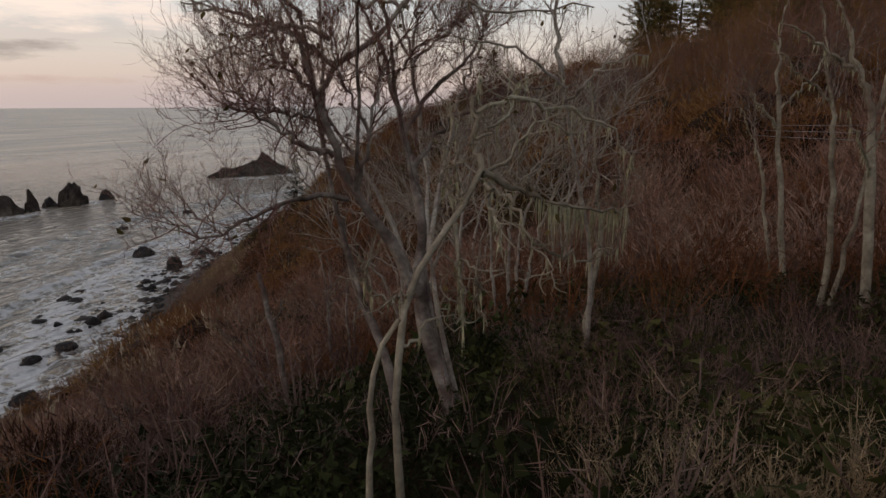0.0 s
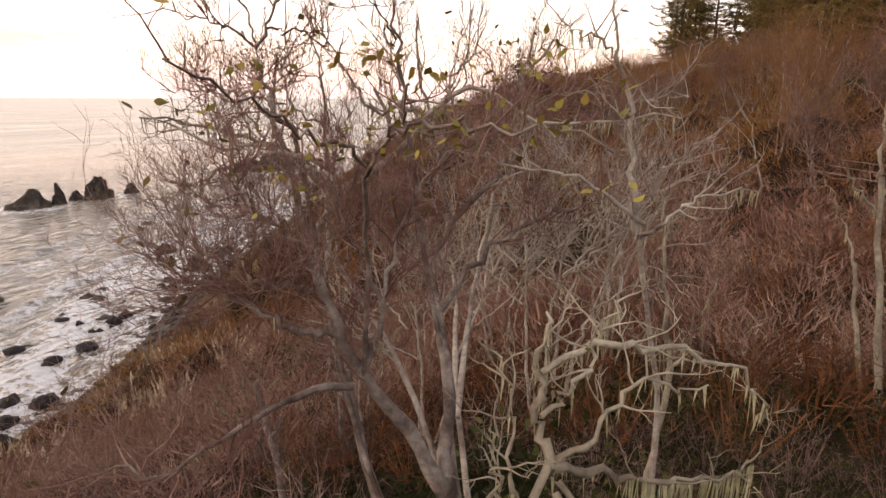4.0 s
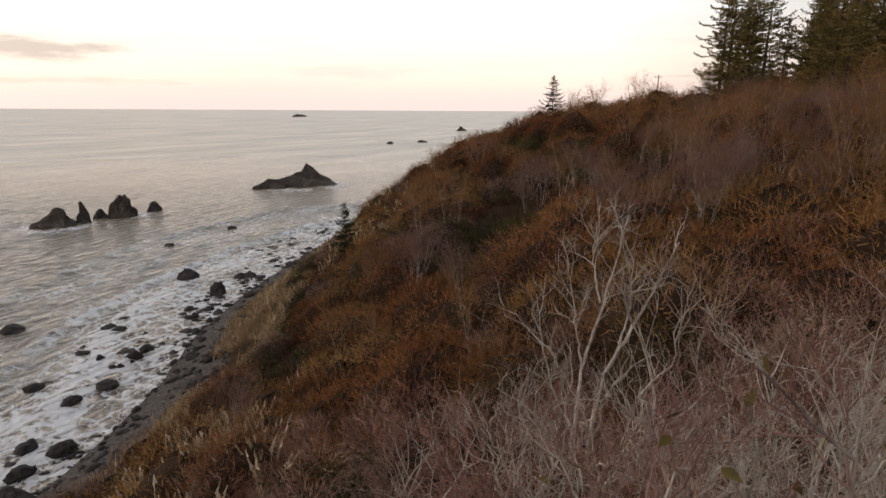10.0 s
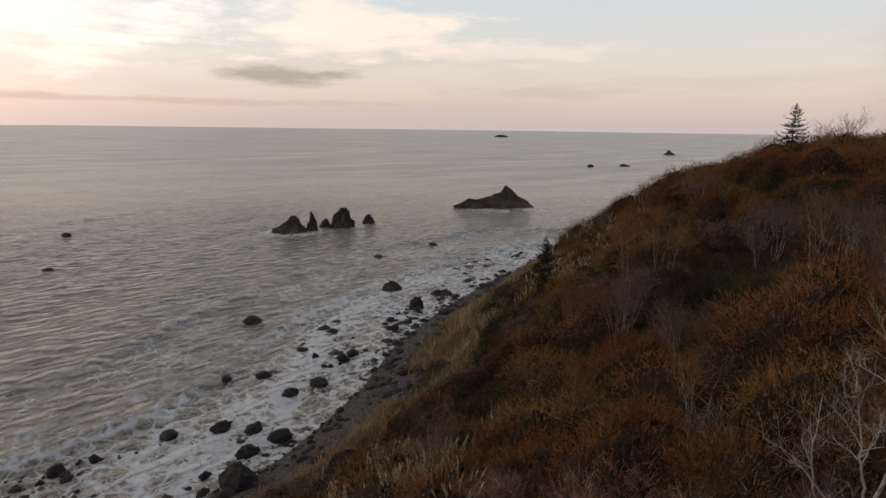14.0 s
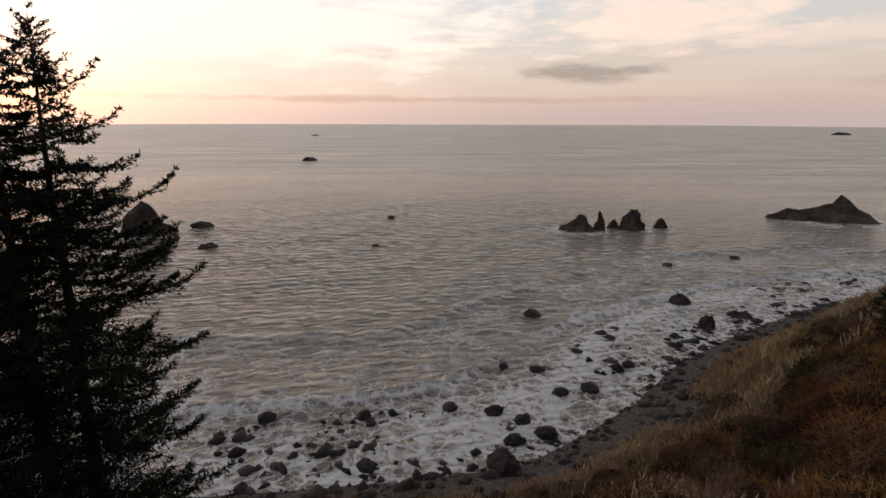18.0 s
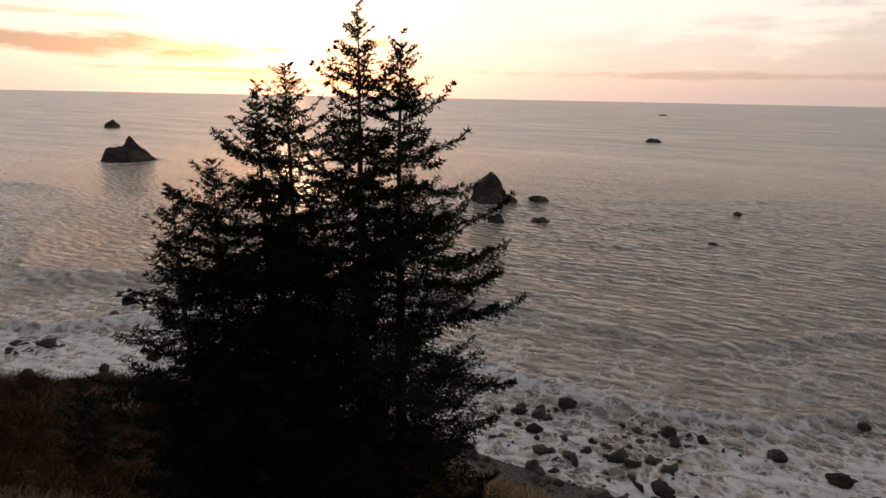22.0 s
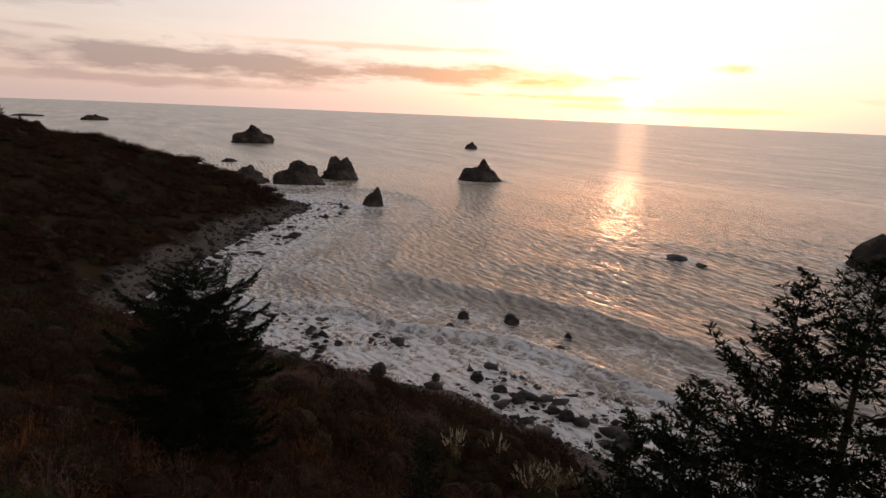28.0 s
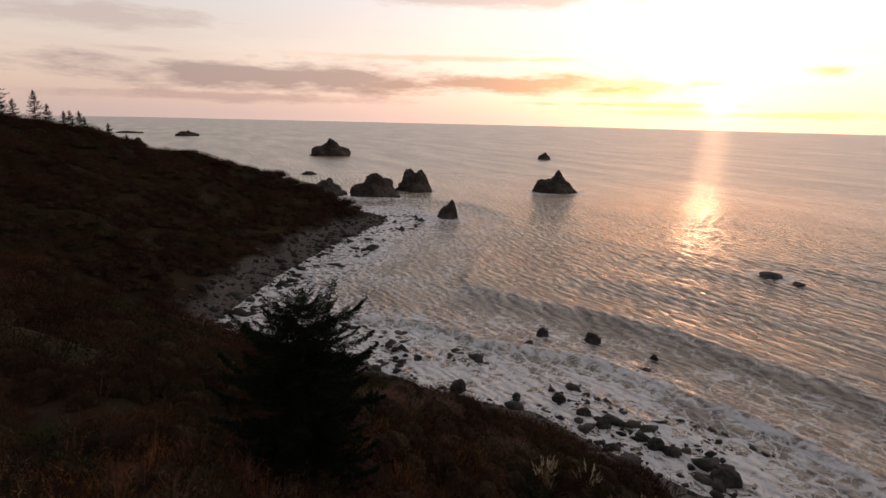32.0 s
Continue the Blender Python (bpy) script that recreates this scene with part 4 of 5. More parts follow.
# the old alder by the first viewpoint, its lichen-hung neighbour and the stems round them
alder("old leaning alder with a wide crown of bare red twigs", [([(3.99, 7.44, 31.3), (3.45, 7.65, 33.29), (3.25, 7.67, 34.09), (3.22, 7.73, 34.68)], 0.165), ([(2.9, 7.3, 31.6), (2.78, 7.56, 33.22), (2.36, 8.09, 33.95), (2.07, 8.5, 34.64), (1.98, 8.76, 35.21)], 0.085)],
      [([(3.2, 7.62, 34.29), (2.84, 7.56, 35.15), (2.38, 7.44, 35.77), (2.13, 7.3, 36.35), (1.96, 7.4, 36.98), (1.75, 7.8, 37.6), (1.5, 8.2, 38.1), (1.35, 8.4, 38.5)], 0.10),
       ([(2.13, 7.3, 36.35), (1.73, 7.05, 36.52), (1.3, 6.95, 36.9), (1.0, 6.85, 37.2)], 0.05), ([(2.0, 7.35, 36.8), (1.6, 7.2, 36.9), (1.15, 7.1, 36.95), (0.85, 7.0, 37.0)], 0.03), ([(1.9, 7.5, 37.15), (1.5, 7.4, 37.5), (1.2, 7.3, 37.9)], 0.03),
       ([(2.28, 7.34, 35.76), (1.84, 6.99, 35.92), (1.32, 6.55, 35.72), (0.75, 6.25, 35.46), (0.45, 6.15, 35.7)], 0.04),
       ([(3.23, 7.66, 34.44), (3.31, 8.2, 35.32), (3.17, 8.71, 36.01), (3.02, 9.08, 36.58), (2.84, 9.4, 37.36), (2.6, 9.9, 38.1), (2.3, 10.3, 38.7)], 0.09),
       ([(3.05, 9.05, 36.5), (3.47, 9.32, 37.18), (4.2, 9.7, 37.8), (4.5, 10.3, 38.4), (4.7, 10.8, 38.9)], 0.045),
       ([(3.17, 8.71, 36.01), (3.81, 9.08, 36.75), (4.76, 9.46, 37.18), (6.0, 9.61, 37.3)], 0.045), ([(2.84, 9.4, 37.3), (3.3, 9.2, 37.9), (3.9, 9.1, 38.2)], 0.03),
       ([(2.38, 7.44, 35.77), (2.61, 7.35, 36.63), (2.8, 7.5, 37.4), (3.1, 7.8, 37.9)], 0.04), ([(2.6, 7.4, 36.6), (2.2, 7.6, 37.4), (2.1, 7.9, 38.0)], 0.03)],
      11, M_DARKBARK, 0.85, 24, (6, 4, 3), 0.12, 120, twig_mat=M_TWIG)
alder("spreading dark alder crown that tops the thicket", [([(2.95, 7.35, 31.4), (2.75, 7.6, 33.2), (2.36, 8.05, 33.95), (2.0, 8.5, 35.2), (1.6, 8.34, 38.17)], 0.045)],
      [([(1.6, 8.34, 38.17), (1.46, 8.31, 38.44), (1.3, 8.4, 38.74), (1.23, 8.49, 39.09)], 0.04), ([(1.21, 8.5, 39.11), (1.04, 8.33, 39.24), (0.86, 8.15, 39.32), (0.52, 7.96, 39.38)], 0.018), ([(1.23, 8.49, 39.09), (1.35, 8.54, 39.28), (1.42, 8.71, 39.55), (1.54, 8.9, 39.87), (1.8, 9.09, 40.22)], 0.02), ([(1.35, 8.54, 39.28), (1.77, 8.73, 39.27), (1.98, 8.77, 39.06)], 0.014), ([(1.38, 8.34, 38.54), (0.89, 8.07, 38.65), (0.49, 7.87, 38.65)], 0.016), ([(1.24, 8.5, 39.14), (1.16, 8.51, 39.54), (1.03, 8.5, 39.87), (0.95, 8.59, 40.21)], 0.014)],
      22, M_DARKBARK, 0.5, 15, (5, 4, 2), 0.03, 25, twig_mat=M_TWIG, twig_r=0.007, kink=0.12)
alder("upright dark alder with withered leaves at its tips", [([(3.95, 7.5, 31.3), (3.3, 7.75, 34.4), (3.3, 8.2, 35.3), (3.0, 9.0, 36.6), (2.85, 8.41, 37.9)], 0.05)],
      [([(2.85, 8.41, 37.9), (2.77, 8.63, 38.7), (2.69, 8.8, 39.3), (2.66, 8.91, 39.7), (2.52, 9.05, 40.2), (2.31, 9.13, 40.5), (2.12, 9.19, 40.69)], 0.028), ([(2.66, 8.89, 39.65), (2.9, 8.76, 39.95), (3.17, 8.6, 40.17), (3.48, 8.42, 40.29)], 0.012), ([(2.61, 8.96, 39.9), (2.74, 8.84, 40.24), (3.02, 8.69, 40.46), (3.36, 8.5, 40.56)], 0.012), ([(2.7, 8.77, 39.2), (2.46, 8.56, 39.56), (2.17, 8.52, 39.75), (1.94, 8.43, 39.79)], 0.012)],
      23, M_DARKBARK, 0.45, 16, (5, 4, 2), 0.03, 60, twig_mat=M_TWIG, twig_r=0.006, kink=0.12)
lichen_alder = alder("lichen-hung alder with a crooked pale stem and twisted limbs", [([(3.02, 4.2, 32.28), (2.96, 4.3, 34.73), (3.03, 4.43, 35.19), (3.12, 4.56, 35.52), (3.25, 4.69, 35.67), (3.31, 4.81, 35.82), (3.51, 4.94, 35.82), (3.62, 5.07, 36.04), (3.84, 5.2, 36.37)], 0.046), ([(2.66, 4.1, 32.25), (2.78, 4.2, 34.82), (2.89, 4.25, 35.05), (3.02, 4.3, 35.23)], 0.04)],
      [([(3.84, 5.2, 36.37), (3.78, 5.3, 36.62), (3.78, 5.4, 36.97), (3.85, 5.5, 37.29)], 0.04),
       ([(3.84, 5.2, 36.37), (4.07, 5.34, 36.2), (4.44, 5.48, 36.08), (4.79, 5.62, 35.92), (5.2, 5.76, 35.86), (5.58, 5.9, 35.86)], 0.035),
       ([(3.85, 5.1, 36.26), (3.9, 4.93, 36.09), (3.94, 4.77, 35.84), (4.0, 4.6, 35.69)], 0.026),
       ([(3.89, 5.2, 36.27), (4.1, 4.97, 36.11), (4.14, 4.75, 35.93), (4.26, 4.53, 35.72), (4.32, 4.3, 35.62)], 0.024),
       ([(4.16, 4.8, 35.81), (4.48, 4.85, 35.62), (4.81, 4.9, 35.58), (5.09, 4.95, 35.67), (5.23, 5.0, 35.86)], 0.022),
       ([(3.55, 4.9, 35.93), (3.56, 4.8, 35.6), (3.6, 4.7, 35.28), (3.6, 4.6, 34.95)], 0.028),
       ([(3.58, 4.7, 35.65), (3.76, 4.63, 35.45), (3.71, 4.57, 35.21), (3.83, 4.5, 35.13)], 0.018),
       ([(3.84, 5.2, 36.32), (4.05, 5.28, 36.44), (4.25, 5.36, 36.6), (4.39, 5.44, 36.86), (4.7, 5.52, 36.72), (4.97, 5.6, 36.73)], 0.026),
       ([(3.79, 5.4, 36.92), (4.08, 5.5, 36.99), (4.42, 5.6, 37.07), (4.94, 5.7, 36.9), (5.4, 5.8, 36.68), (5.61, 5.9, 36.29)], 0.028),
       ([(3.61, 5.0, 36.16), (3.6, 5.25, 36.54), (3.58, 5.5, 37.0)], 0.02),
       ([(3.61, 5.0, 36.12), (3.44, 5.15, 36.3), (3.47, 5.3, 36.63)], 0.016),
       ([(3.78, 5.3, 36.67), (4.03, 5.43, 36.77), (4.18, 5.57, 37.12), (4.39, 5.7, 37.29)], 0.022),
       ([(3.1, 4.5, 35.41), (2.94, 4.47, 35.35), (2.78, 4.43, 35.42), (2.72, 4.4, 35.62)], 0.018),
       ([(3.05, 4.4, 34.93), (3.25, 4.47, 35.06), (3.38, 4.53, 35.15), (3.63, 4.6, 35.38)], 0.018)],
      13, M_BARK, 0.38, 7, (3, 2), 0.45, 8, twig_mat=M_BARK, twig_r=0.009, kink=0.3)
drape, drape_rng = [], np.random.default_rng(61)
hang(drape_rng, drape, np.array([(4.44, 5.48, 36.08), (4.79, 5.62, 35.92), (5.2, 5.76, 35.86), (5.58, 5.9, 35.86)]) - np.array(lichen_alder.location), 6.0)
hang(drape_rng, drape, np.array([(3.56, 4.8, 35.6), (3.6, 4.7, 35.28), (3.6, 4.6, 34.95)]) - np.array(lichen_alder.location), 3.0)
part("lichen_drape", tri_mesh("lichen_drape", drape, M_LICHEN), lichen_alder, "thick cream-green lichen drape", "stuff")
alder("broken dead alder stub above the brush", [([(0.43, 11.19, 28.4), (0.12, 11.58, 31.82), (-0.09, 11.69, 32.58), (-0.26, 11.81, 33.39)], 0.10)], [([(0.0, 11.65, 32.2), (0.2, 11.6, 32.6), (0.25, 11.6, 32.9)], 0.05)], 14, M_DARKBARK, 0.3, 1, (1,))
alder("slender pale alder stem with a sparse top", [([(6.2, 9.16, 30.4), (6.39, 9.56, 33.25), (6.62, 9.77, 34.48)], 0.075)], [([(6.62, 9.77, 34.48), (6.5, 10.24, 36.58), (6.42, 10.27, 37.4)], 0.045), ([(6.6, 9.8, 34.6), (6.9, 9.6, 35.4), (7.0, 9.5, 36.2)], 0.03)], 15, M_BARK, 0.9, 5, (3, 3, 2), 0.5)
alder("straight pale alder with white bark", [([(11.8, 11.3, 30.4), (11.62, 12.22, 34.92), (11.44, 12.62, 37.15)], 0.085), ([(11.9, 12.0, 30.6), (11.77, 12.31, 32.58), (11.57, 12.96, 35.33)], 0.06)],
      [([(11.44, 12.62, 37.15), (11.4, 12.7, 38.4), (11.5, 12.8, 39.6)], 0.04), ([(11.5, 12.5, 36.4), (10.8, 12.3, 37.0), (10.3, 12.2, 37.8)], 0.035), ([(11.57, 12.96, 35.33), (11.3, 13.1, 36.2), (10.9, 13.3, 37.0)], 0.03), ([(11.5, 12.5, 36.8), (12.3, 12.6, 37.6), (12.8, 12.8, 38.4)], 0.03)], 16, M_BARK, 1.0, 7, (4, 3, 3), 0.4)
alder("forked pale alder with white bark", [([(11.1, 10.0, 30.8), (11.57, 10.3, 33.54), (11.51, 10.73, 36.29)], 0.085), ([(11.2, 10.05, 30.8), (11.7, 10.12, 34.06), (11.95, 10.28, 35.47)], 0.065)],
      [([(11.51, 10.73, 36.29), (11.26, 11.07, 38.29), (11.0, 11.2, 39.4)], 0.05), ([(11.95, 10.28, 35.47), (12.2, 10.4, 36.8), (12.5, 10.5, 38.2)], 0.04), ([(11.4, 10.8, 37), (10.6, 10.9, 37.6), (10.1, 10.9, 38.2)], 0.03)], 17, M_BARK, 1.0, 7, (4, 3, 3), 0.4)
alder("tall pale alder with peeling white bark", [([(11.45, 8.7, 30.2), (11.56, 9.35, 33.85), (11.48, 9.84, 36.85)], 0.12)],
      [([(11.48, 9.84, 36.85), (11.04, 9.92, 37.8), (10.62, 10.05, 39.0)], 0.07), ([(11.03, 9.84, 37.52), (10.12, 9.83, 38.07), (9.58, 9.83, 38.34)], 0.045), ([(11.5, 9.8, 36.6), (11.9, 10, 38), (12.2, 10.2, 39.6)], 0.05), ([(11.5, 9.6, 35.6), (10.9, 9.3, 36.4), (10.4, 9.1, 36.9)], 0.035)], 18, M_BARK, 1.0, 8, (4, 3, 3), 0.6)
alder("lichened alder whose pale limbs twist level under the camera", [([(3.9, 7.6, 31.3), (3.42, 7.8, 33.3), (3.2, 7.95, 34.3), (2.6, 8.3, 35.8), (1.72, 8.6, 37.07)], 0.045)],
      [([(1.72, 8.6, 37.07), (2.0, 8.6, 37.56), (2.65, 8.65, 37.95), (3.12, 8.6, 38.42), (3.44, 8.55, 38.83), (3.69, 8.6, 38.71), (3.96, 8.6, 38.4), (4.55, 8.7, 38.3), (5.89, 8.6, 38.41)], 0.046),
       ([(2.0, 8.6, 37.56), (1.55, 8.55, 37.98), (1.14, 8.5, 38.14), (0.52, 8.45, 38.27), (-0.03, 8.4, 38.39)], 0.045), ([(3.15, 8.7, 38.37), (2.74, 8.8, 38.56), (2.46, 8.9, 38.35), (2.21, 9.0, 38.69), (2.08, 9.1, 38.89), (1.75, 9.2, 39.4)], 0.032),
       ([(1.9, 8.2, 37.66), (1.37, 8.2, 38.12), (0.85, 8.2, 38.07), (0.11, 8.2, 38.45)], 0.035), ([(2.07, 8.0, 37.86), (1.56, 8.0, 38.06), (1.06, 8.0, 37.91), (0.36, 8.0, 37.62)], 0.04),
       ([(1.5, 8.8, 37.4), (1.23, 9.0, 37.73), (1.05, 9.0, 38.24), (0.71, 9.0, 38.57), (0.28, 9.0, 38.73)], 0.026), ([(1.23, 9.0, 37.73), (1.25, 9.0, 38.3), (1.3, 9.0, 39.05), (1.57, 9.0, 39.35)], 0.026),
       ([(1.65, 9.6, 36.25), (1.72, 9.6, 37.62), (1.72, 9.6, 38.25), (1.69, 9.6, 39.17), (1.51, 9.6, 39.42)], 0.042), ([(1.72, 9.6, 38.25), (1.28, 9.6, 38.49), (1.18, 9.6, 38.96), (1.49, 9.6, 39.25)], 0.022)],
      41, M_LIMB, 0.55, 5, (3, 3), 0.45, 10, twig_mat=M_LIMB, twig_r=0.013, kink=0.3)
alder("pale alder with a fan of upright forking branches", [([(4.1, 7.7, 31.3), (3.6, 7.95, 33.3), (3.4, 8.6, 34.6), (3.4, 9.6, 35.3), (3.4, 10.5, 36.0)], 0.05), ([(3.4, 8.6, 34.6), (3.6, 9.8, 35.4), (3.87, 11.0, 36.16)], 0.05)],
      [([(3.4, 10.5, 36.0), (3.21, 10.5, 37.72), (2.97, 10.5, 38.57), (2.83, 10.5, 39.67)], 0.05), ([(3.21, 10.5, 37.72), (2.78, 10.6, 38.43), (2.5, 10.7, 39.23), (2.2, 10.8, 39.73)], 0.028), ([(3.2, 10.5, 37.86), (3.29, 10.4, 38.7), (3.59, 10.4, 39.11), (3.95, 10.5, 39.34)], 0.03),
       ([(3.21, 10.5, 37.72), (3.91, 10.5, 38.3), (4.35, 10.4, 38.58), (5.0, 10.3, 38.62)], 0.03), ([(3.91, 10.5, 38.3), (4.27, 10.6, 38.71), (4.56, 10.7, 39.05)], 0.022), ([(3.87, 11.0, 36.16), (4.13, 11.0, 37.25), (4.43, 11.0, 37.96), (4.65, 11.0, 38.64)], 0.045)],
      42, M_LIMB, 0.9, 9, (4, 3), 0.3, 10, twig_mat=M_LIMB, twig_r=0.012, up=0.5, kink=0.22)
alder("slender pale alder with short level side branches", [([(6.2, 9.1, 30.4), (6.38, 9.4, 33.2), (6.3, 9.3, 34.6), (5.48, 8.6, 37.06)], 0.055)],
      [([(5.48, 8.6, 37.06), (5.31, 8.6, 38.2), (5.17, 8.6, 38.91), (4.93, 8.6, 39.81)], 0.042), ([(5.25, 8.6, 38.51), (5.57, 8.6, 38.56), (5.83, 8.6, 38.67)], 0.02), ([(5.17, 8.6, 38.91), (4.88, 8.6, 39.2), (4.49, 8.6, 39.34)], 0.02),
       ([(5.5, 8.4, 37.2), (4.65, 8.2, 37.76), (3.81, 8.2, 37.92), (3.52, 8.2, 38.17)], 0.032), ([(5.5, 8.5, 37.0), (5.9, 8.2, 37.5), (6.6, 8.0, 37.7)], 0.03)],
      43, M_LIMB, 0.6, 6, (3, 3), 0.4, 8, twig_mat=M_LIMB, twig_r=0.011)
alder("low alder bough with yellow-green leaves reaching over the brush", [([(2.38, 7.44, 35.77), (2.5, 7.2, 37.0), (2.6, 6.4, 38.0)], 0.03)],
      [([(2.6, 6.4, 38.0), (2.9, 5.2, 38.45), (3.05, 4.4, 38.65)], 0.016), ([(2.65, 6.0, 38.15), (2.3, 5.0, 38.55), (2.1, 4.3, 38.75)], 0.014), ([(2.9, 5.2, 38.45), (3.4, 4.6, 38.5), (3.75, 4.3, 38.45)], 0.012)],
      44, M_DARKBARK, 0.3, 9, (4, 3), 0.0, 220, twig_mat=M_TWIG, twig_r=0.005, up=0.1, leaf_mat=M_YELLOWLEAF)
# the bare white alder in the dip and the thicket of crowns before it
alder("bleached dead alder with forking white limbs", [([(5.0, 24.6, 27.6), (5.25, 25.1, 30.4), (5.5, 25.6, 32.6)], 0.11), ([(5.6, 24.8, 27.6), (5.9, 25.3, 30.5), (6.4, 25.8, 32.4)], 0.09)],
      [([(5.5, 25.6, 32.6), (6.3, 26.0, 35.4), (6.95, 26.4, 38.1)], 0.07), ([(5.5, 25.6, 32.6), (5.2, 25.8, 34.4), (4.9, 25.9, 36.2)], 0.05), ([(6.4, 25.8, 32.4), (7.7, 26.3, 34.6), (9.0, 26.8, 37.1)], 0.07), ([(6.1, 26.0, 35.0), (5.8, 26.4, 36.6), (5.9, 26.6, 37.8)], 0.04),
       ([(5.25, 25.1, 30.4), (4.4, 25.0, 32.0), (3.9, 25.0, 34.0), (3.7, 25.1, 35.6)], 0.05), ([(6.9, 26.0, 33.4), (7.2, 26.0, 35.0), (7.1, 26.0, 36.6)], 0.045)], 19, M_BLEACH, 1.3, 9, (4, 3, 2), 0.2, twig_mat=M_BLEACH, twig_r=0.022)
NEAR = [
        (5.6, 13.5, 6.6, 0.36, "grey alder with a dense fan of pale branches"), (3.0, 14.5, 6.4, 0.38, "low spreading alder with pale lichened branches"), (7.6, 16.0, 6.8, 0.36, "grey alder with a dense mauve twig crown"),
        (0.9, 15.5, 5.4, 0.38, "low bare alder with crooked pale branches"), (5.2, 18.5, 6.6, 0.36, "grey alder with a dense fan of pale branches"), (-1.6, 17.0, 4.4, 0.38, "low bare alder with crooked pale branches"),
        (9.8, 19.5, 6.6, 0.34, "grey alder with a dense mauve twig crown"), (2.6, 20.5, 6.0, 0.36, "low spreading alder with pale lichened branches"), (-0.4, 22.0, 4.6, 0.34, "low bare alder with crooked pale branches"), (-4.5, 14.5, 3.6, 0.34, "low bare alder with crooked pale branches"), (11.0, 30.0, 6.6, 0.3, "bare alder with slender pale stems")]
for i, (x, y, h, sp, label) in enumerate(NEAR):
    white = i in (0, 1, 2, 4, 7)
    bare_tree(x, y, h, 100 + i, label, M_LIMB if white else M_BARK if i % 3 == 1 else M_DARKBARK, sp, 4, 1.35 if white else 1.1, 6, (4, 3) if white else (4, 3, 2), bearded=0.3 if i < 7 else 0.0, foot=0.06 if white else 0.05, leaves=8 if i < 4 else 0, twig_mat=M_LIMB if white else M_REDTWIG, twig_r=0.017 if white else 0.009)
# slender alders further up the slope, copies of four
rng = np.random.default_rng(21)
kinds = [bare_tree(20, 30, 8.0, 201, "slender bare alder on the brushy slope", M_DARKBARK, 0.2, 3, 1.3, 7, (5, 3), foot=0.055, group="slope alders", twig_mat=M_GOLD),
         bare_tree(24, 40, 7.0, 202, "slender bare alder on the brushy slope", M_DARKBARK, 0.26, 4, 1.3, 7, (5, 3), foot=0.055, group="slope alders", twig_mat=M_GOLD),
         bare_tree(14, 62, 6.0, 203, "spreading grey alder on the brushy slope", M_DARKBARK, 0.40, 6, 1.4, 7, (5, 3), foot=0.055, group="slope alders", twig_mat=M_MAUVE),
         bare_tree(2, 48, 6.0, 204, "spreading grey alder on the brushy slope", M_DARKBARK, 0.42, 6, 1.4, 7, (5, 3), foot=0.06, group="slope alders", twig_mat=M_MAUVE)]
placed = 0
while placed < 165:
    x, y = rng.uniform(-14, 48), rng.uniform(12, 118)
    if placed > 88:
        x, y = rng.uniform(20, 46), rng.uniform(22, 72)
    d = float(inland(x, y))
    if d < 34 or (y < 33 and x < 17) or rng.random() < 0.2:
        continue
    if math.hypot(x - 42, y - 62) < 9:
        continue
    k = kinds[placed % 4]
    s = rng.uniform(0.65, 1.15)
    copy_thing(k, Matrix.Translation((x, y, float(ground_height(x, y)) - 0.2)) @ Matrix.Rotation(rng.uniform(0, 6.28), 4, "Z") @ Matrix.Scale(s, 4))
    placed += 1

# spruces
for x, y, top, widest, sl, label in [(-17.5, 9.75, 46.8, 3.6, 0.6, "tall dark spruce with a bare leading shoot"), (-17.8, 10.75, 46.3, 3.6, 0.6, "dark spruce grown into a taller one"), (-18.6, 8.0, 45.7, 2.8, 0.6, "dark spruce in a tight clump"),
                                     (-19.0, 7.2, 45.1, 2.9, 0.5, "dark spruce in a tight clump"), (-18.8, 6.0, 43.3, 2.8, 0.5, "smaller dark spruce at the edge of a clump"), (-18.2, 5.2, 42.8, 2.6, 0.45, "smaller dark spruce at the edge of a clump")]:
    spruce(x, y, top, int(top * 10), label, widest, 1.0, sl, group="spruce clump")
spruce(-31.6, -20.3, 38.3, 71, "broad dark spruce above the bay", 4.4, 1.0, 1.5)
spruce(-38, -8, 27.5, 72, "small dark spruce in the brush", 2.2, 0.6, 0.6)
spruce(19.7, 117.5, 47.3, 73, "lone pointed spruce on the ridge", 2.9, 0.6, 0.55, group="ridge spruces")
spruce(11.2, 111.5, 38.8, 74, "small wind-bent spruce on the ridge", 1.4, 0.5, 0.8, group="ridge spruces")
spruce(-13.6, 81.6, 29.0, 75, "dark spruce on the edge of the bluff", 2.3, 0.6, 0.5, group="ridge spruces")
rng = np.random.default_rng(31)
grove = []
for i in range(64):
    x, y = 40 + rng.uniform(0, 24) + 0.08 * i, 98 - i * 0.66 + rng.uniform(-3, 3)
    tall = rng.uniform(12, 20)
    if len(grove) < 7:
        grove.append((spruce(x, y, float(ground_height(x, y)) + tall, 300 + i, "tall dark spruce in the grove on the ridge", 3.9, 0.45, 0.5, group="grove spruces", mat=M_GROVE_LIT), tall))
        continue
    tree, was = grove[i % 7]
    copy_thing(tree, Matrix.Translation((x, y, float(ground_height(x, y)) - 0.3)) @ Matrix.Rotation(rng.uniform(0, 6.28), 4, "Z") @ Matrix.Scale(tall / was, 4))
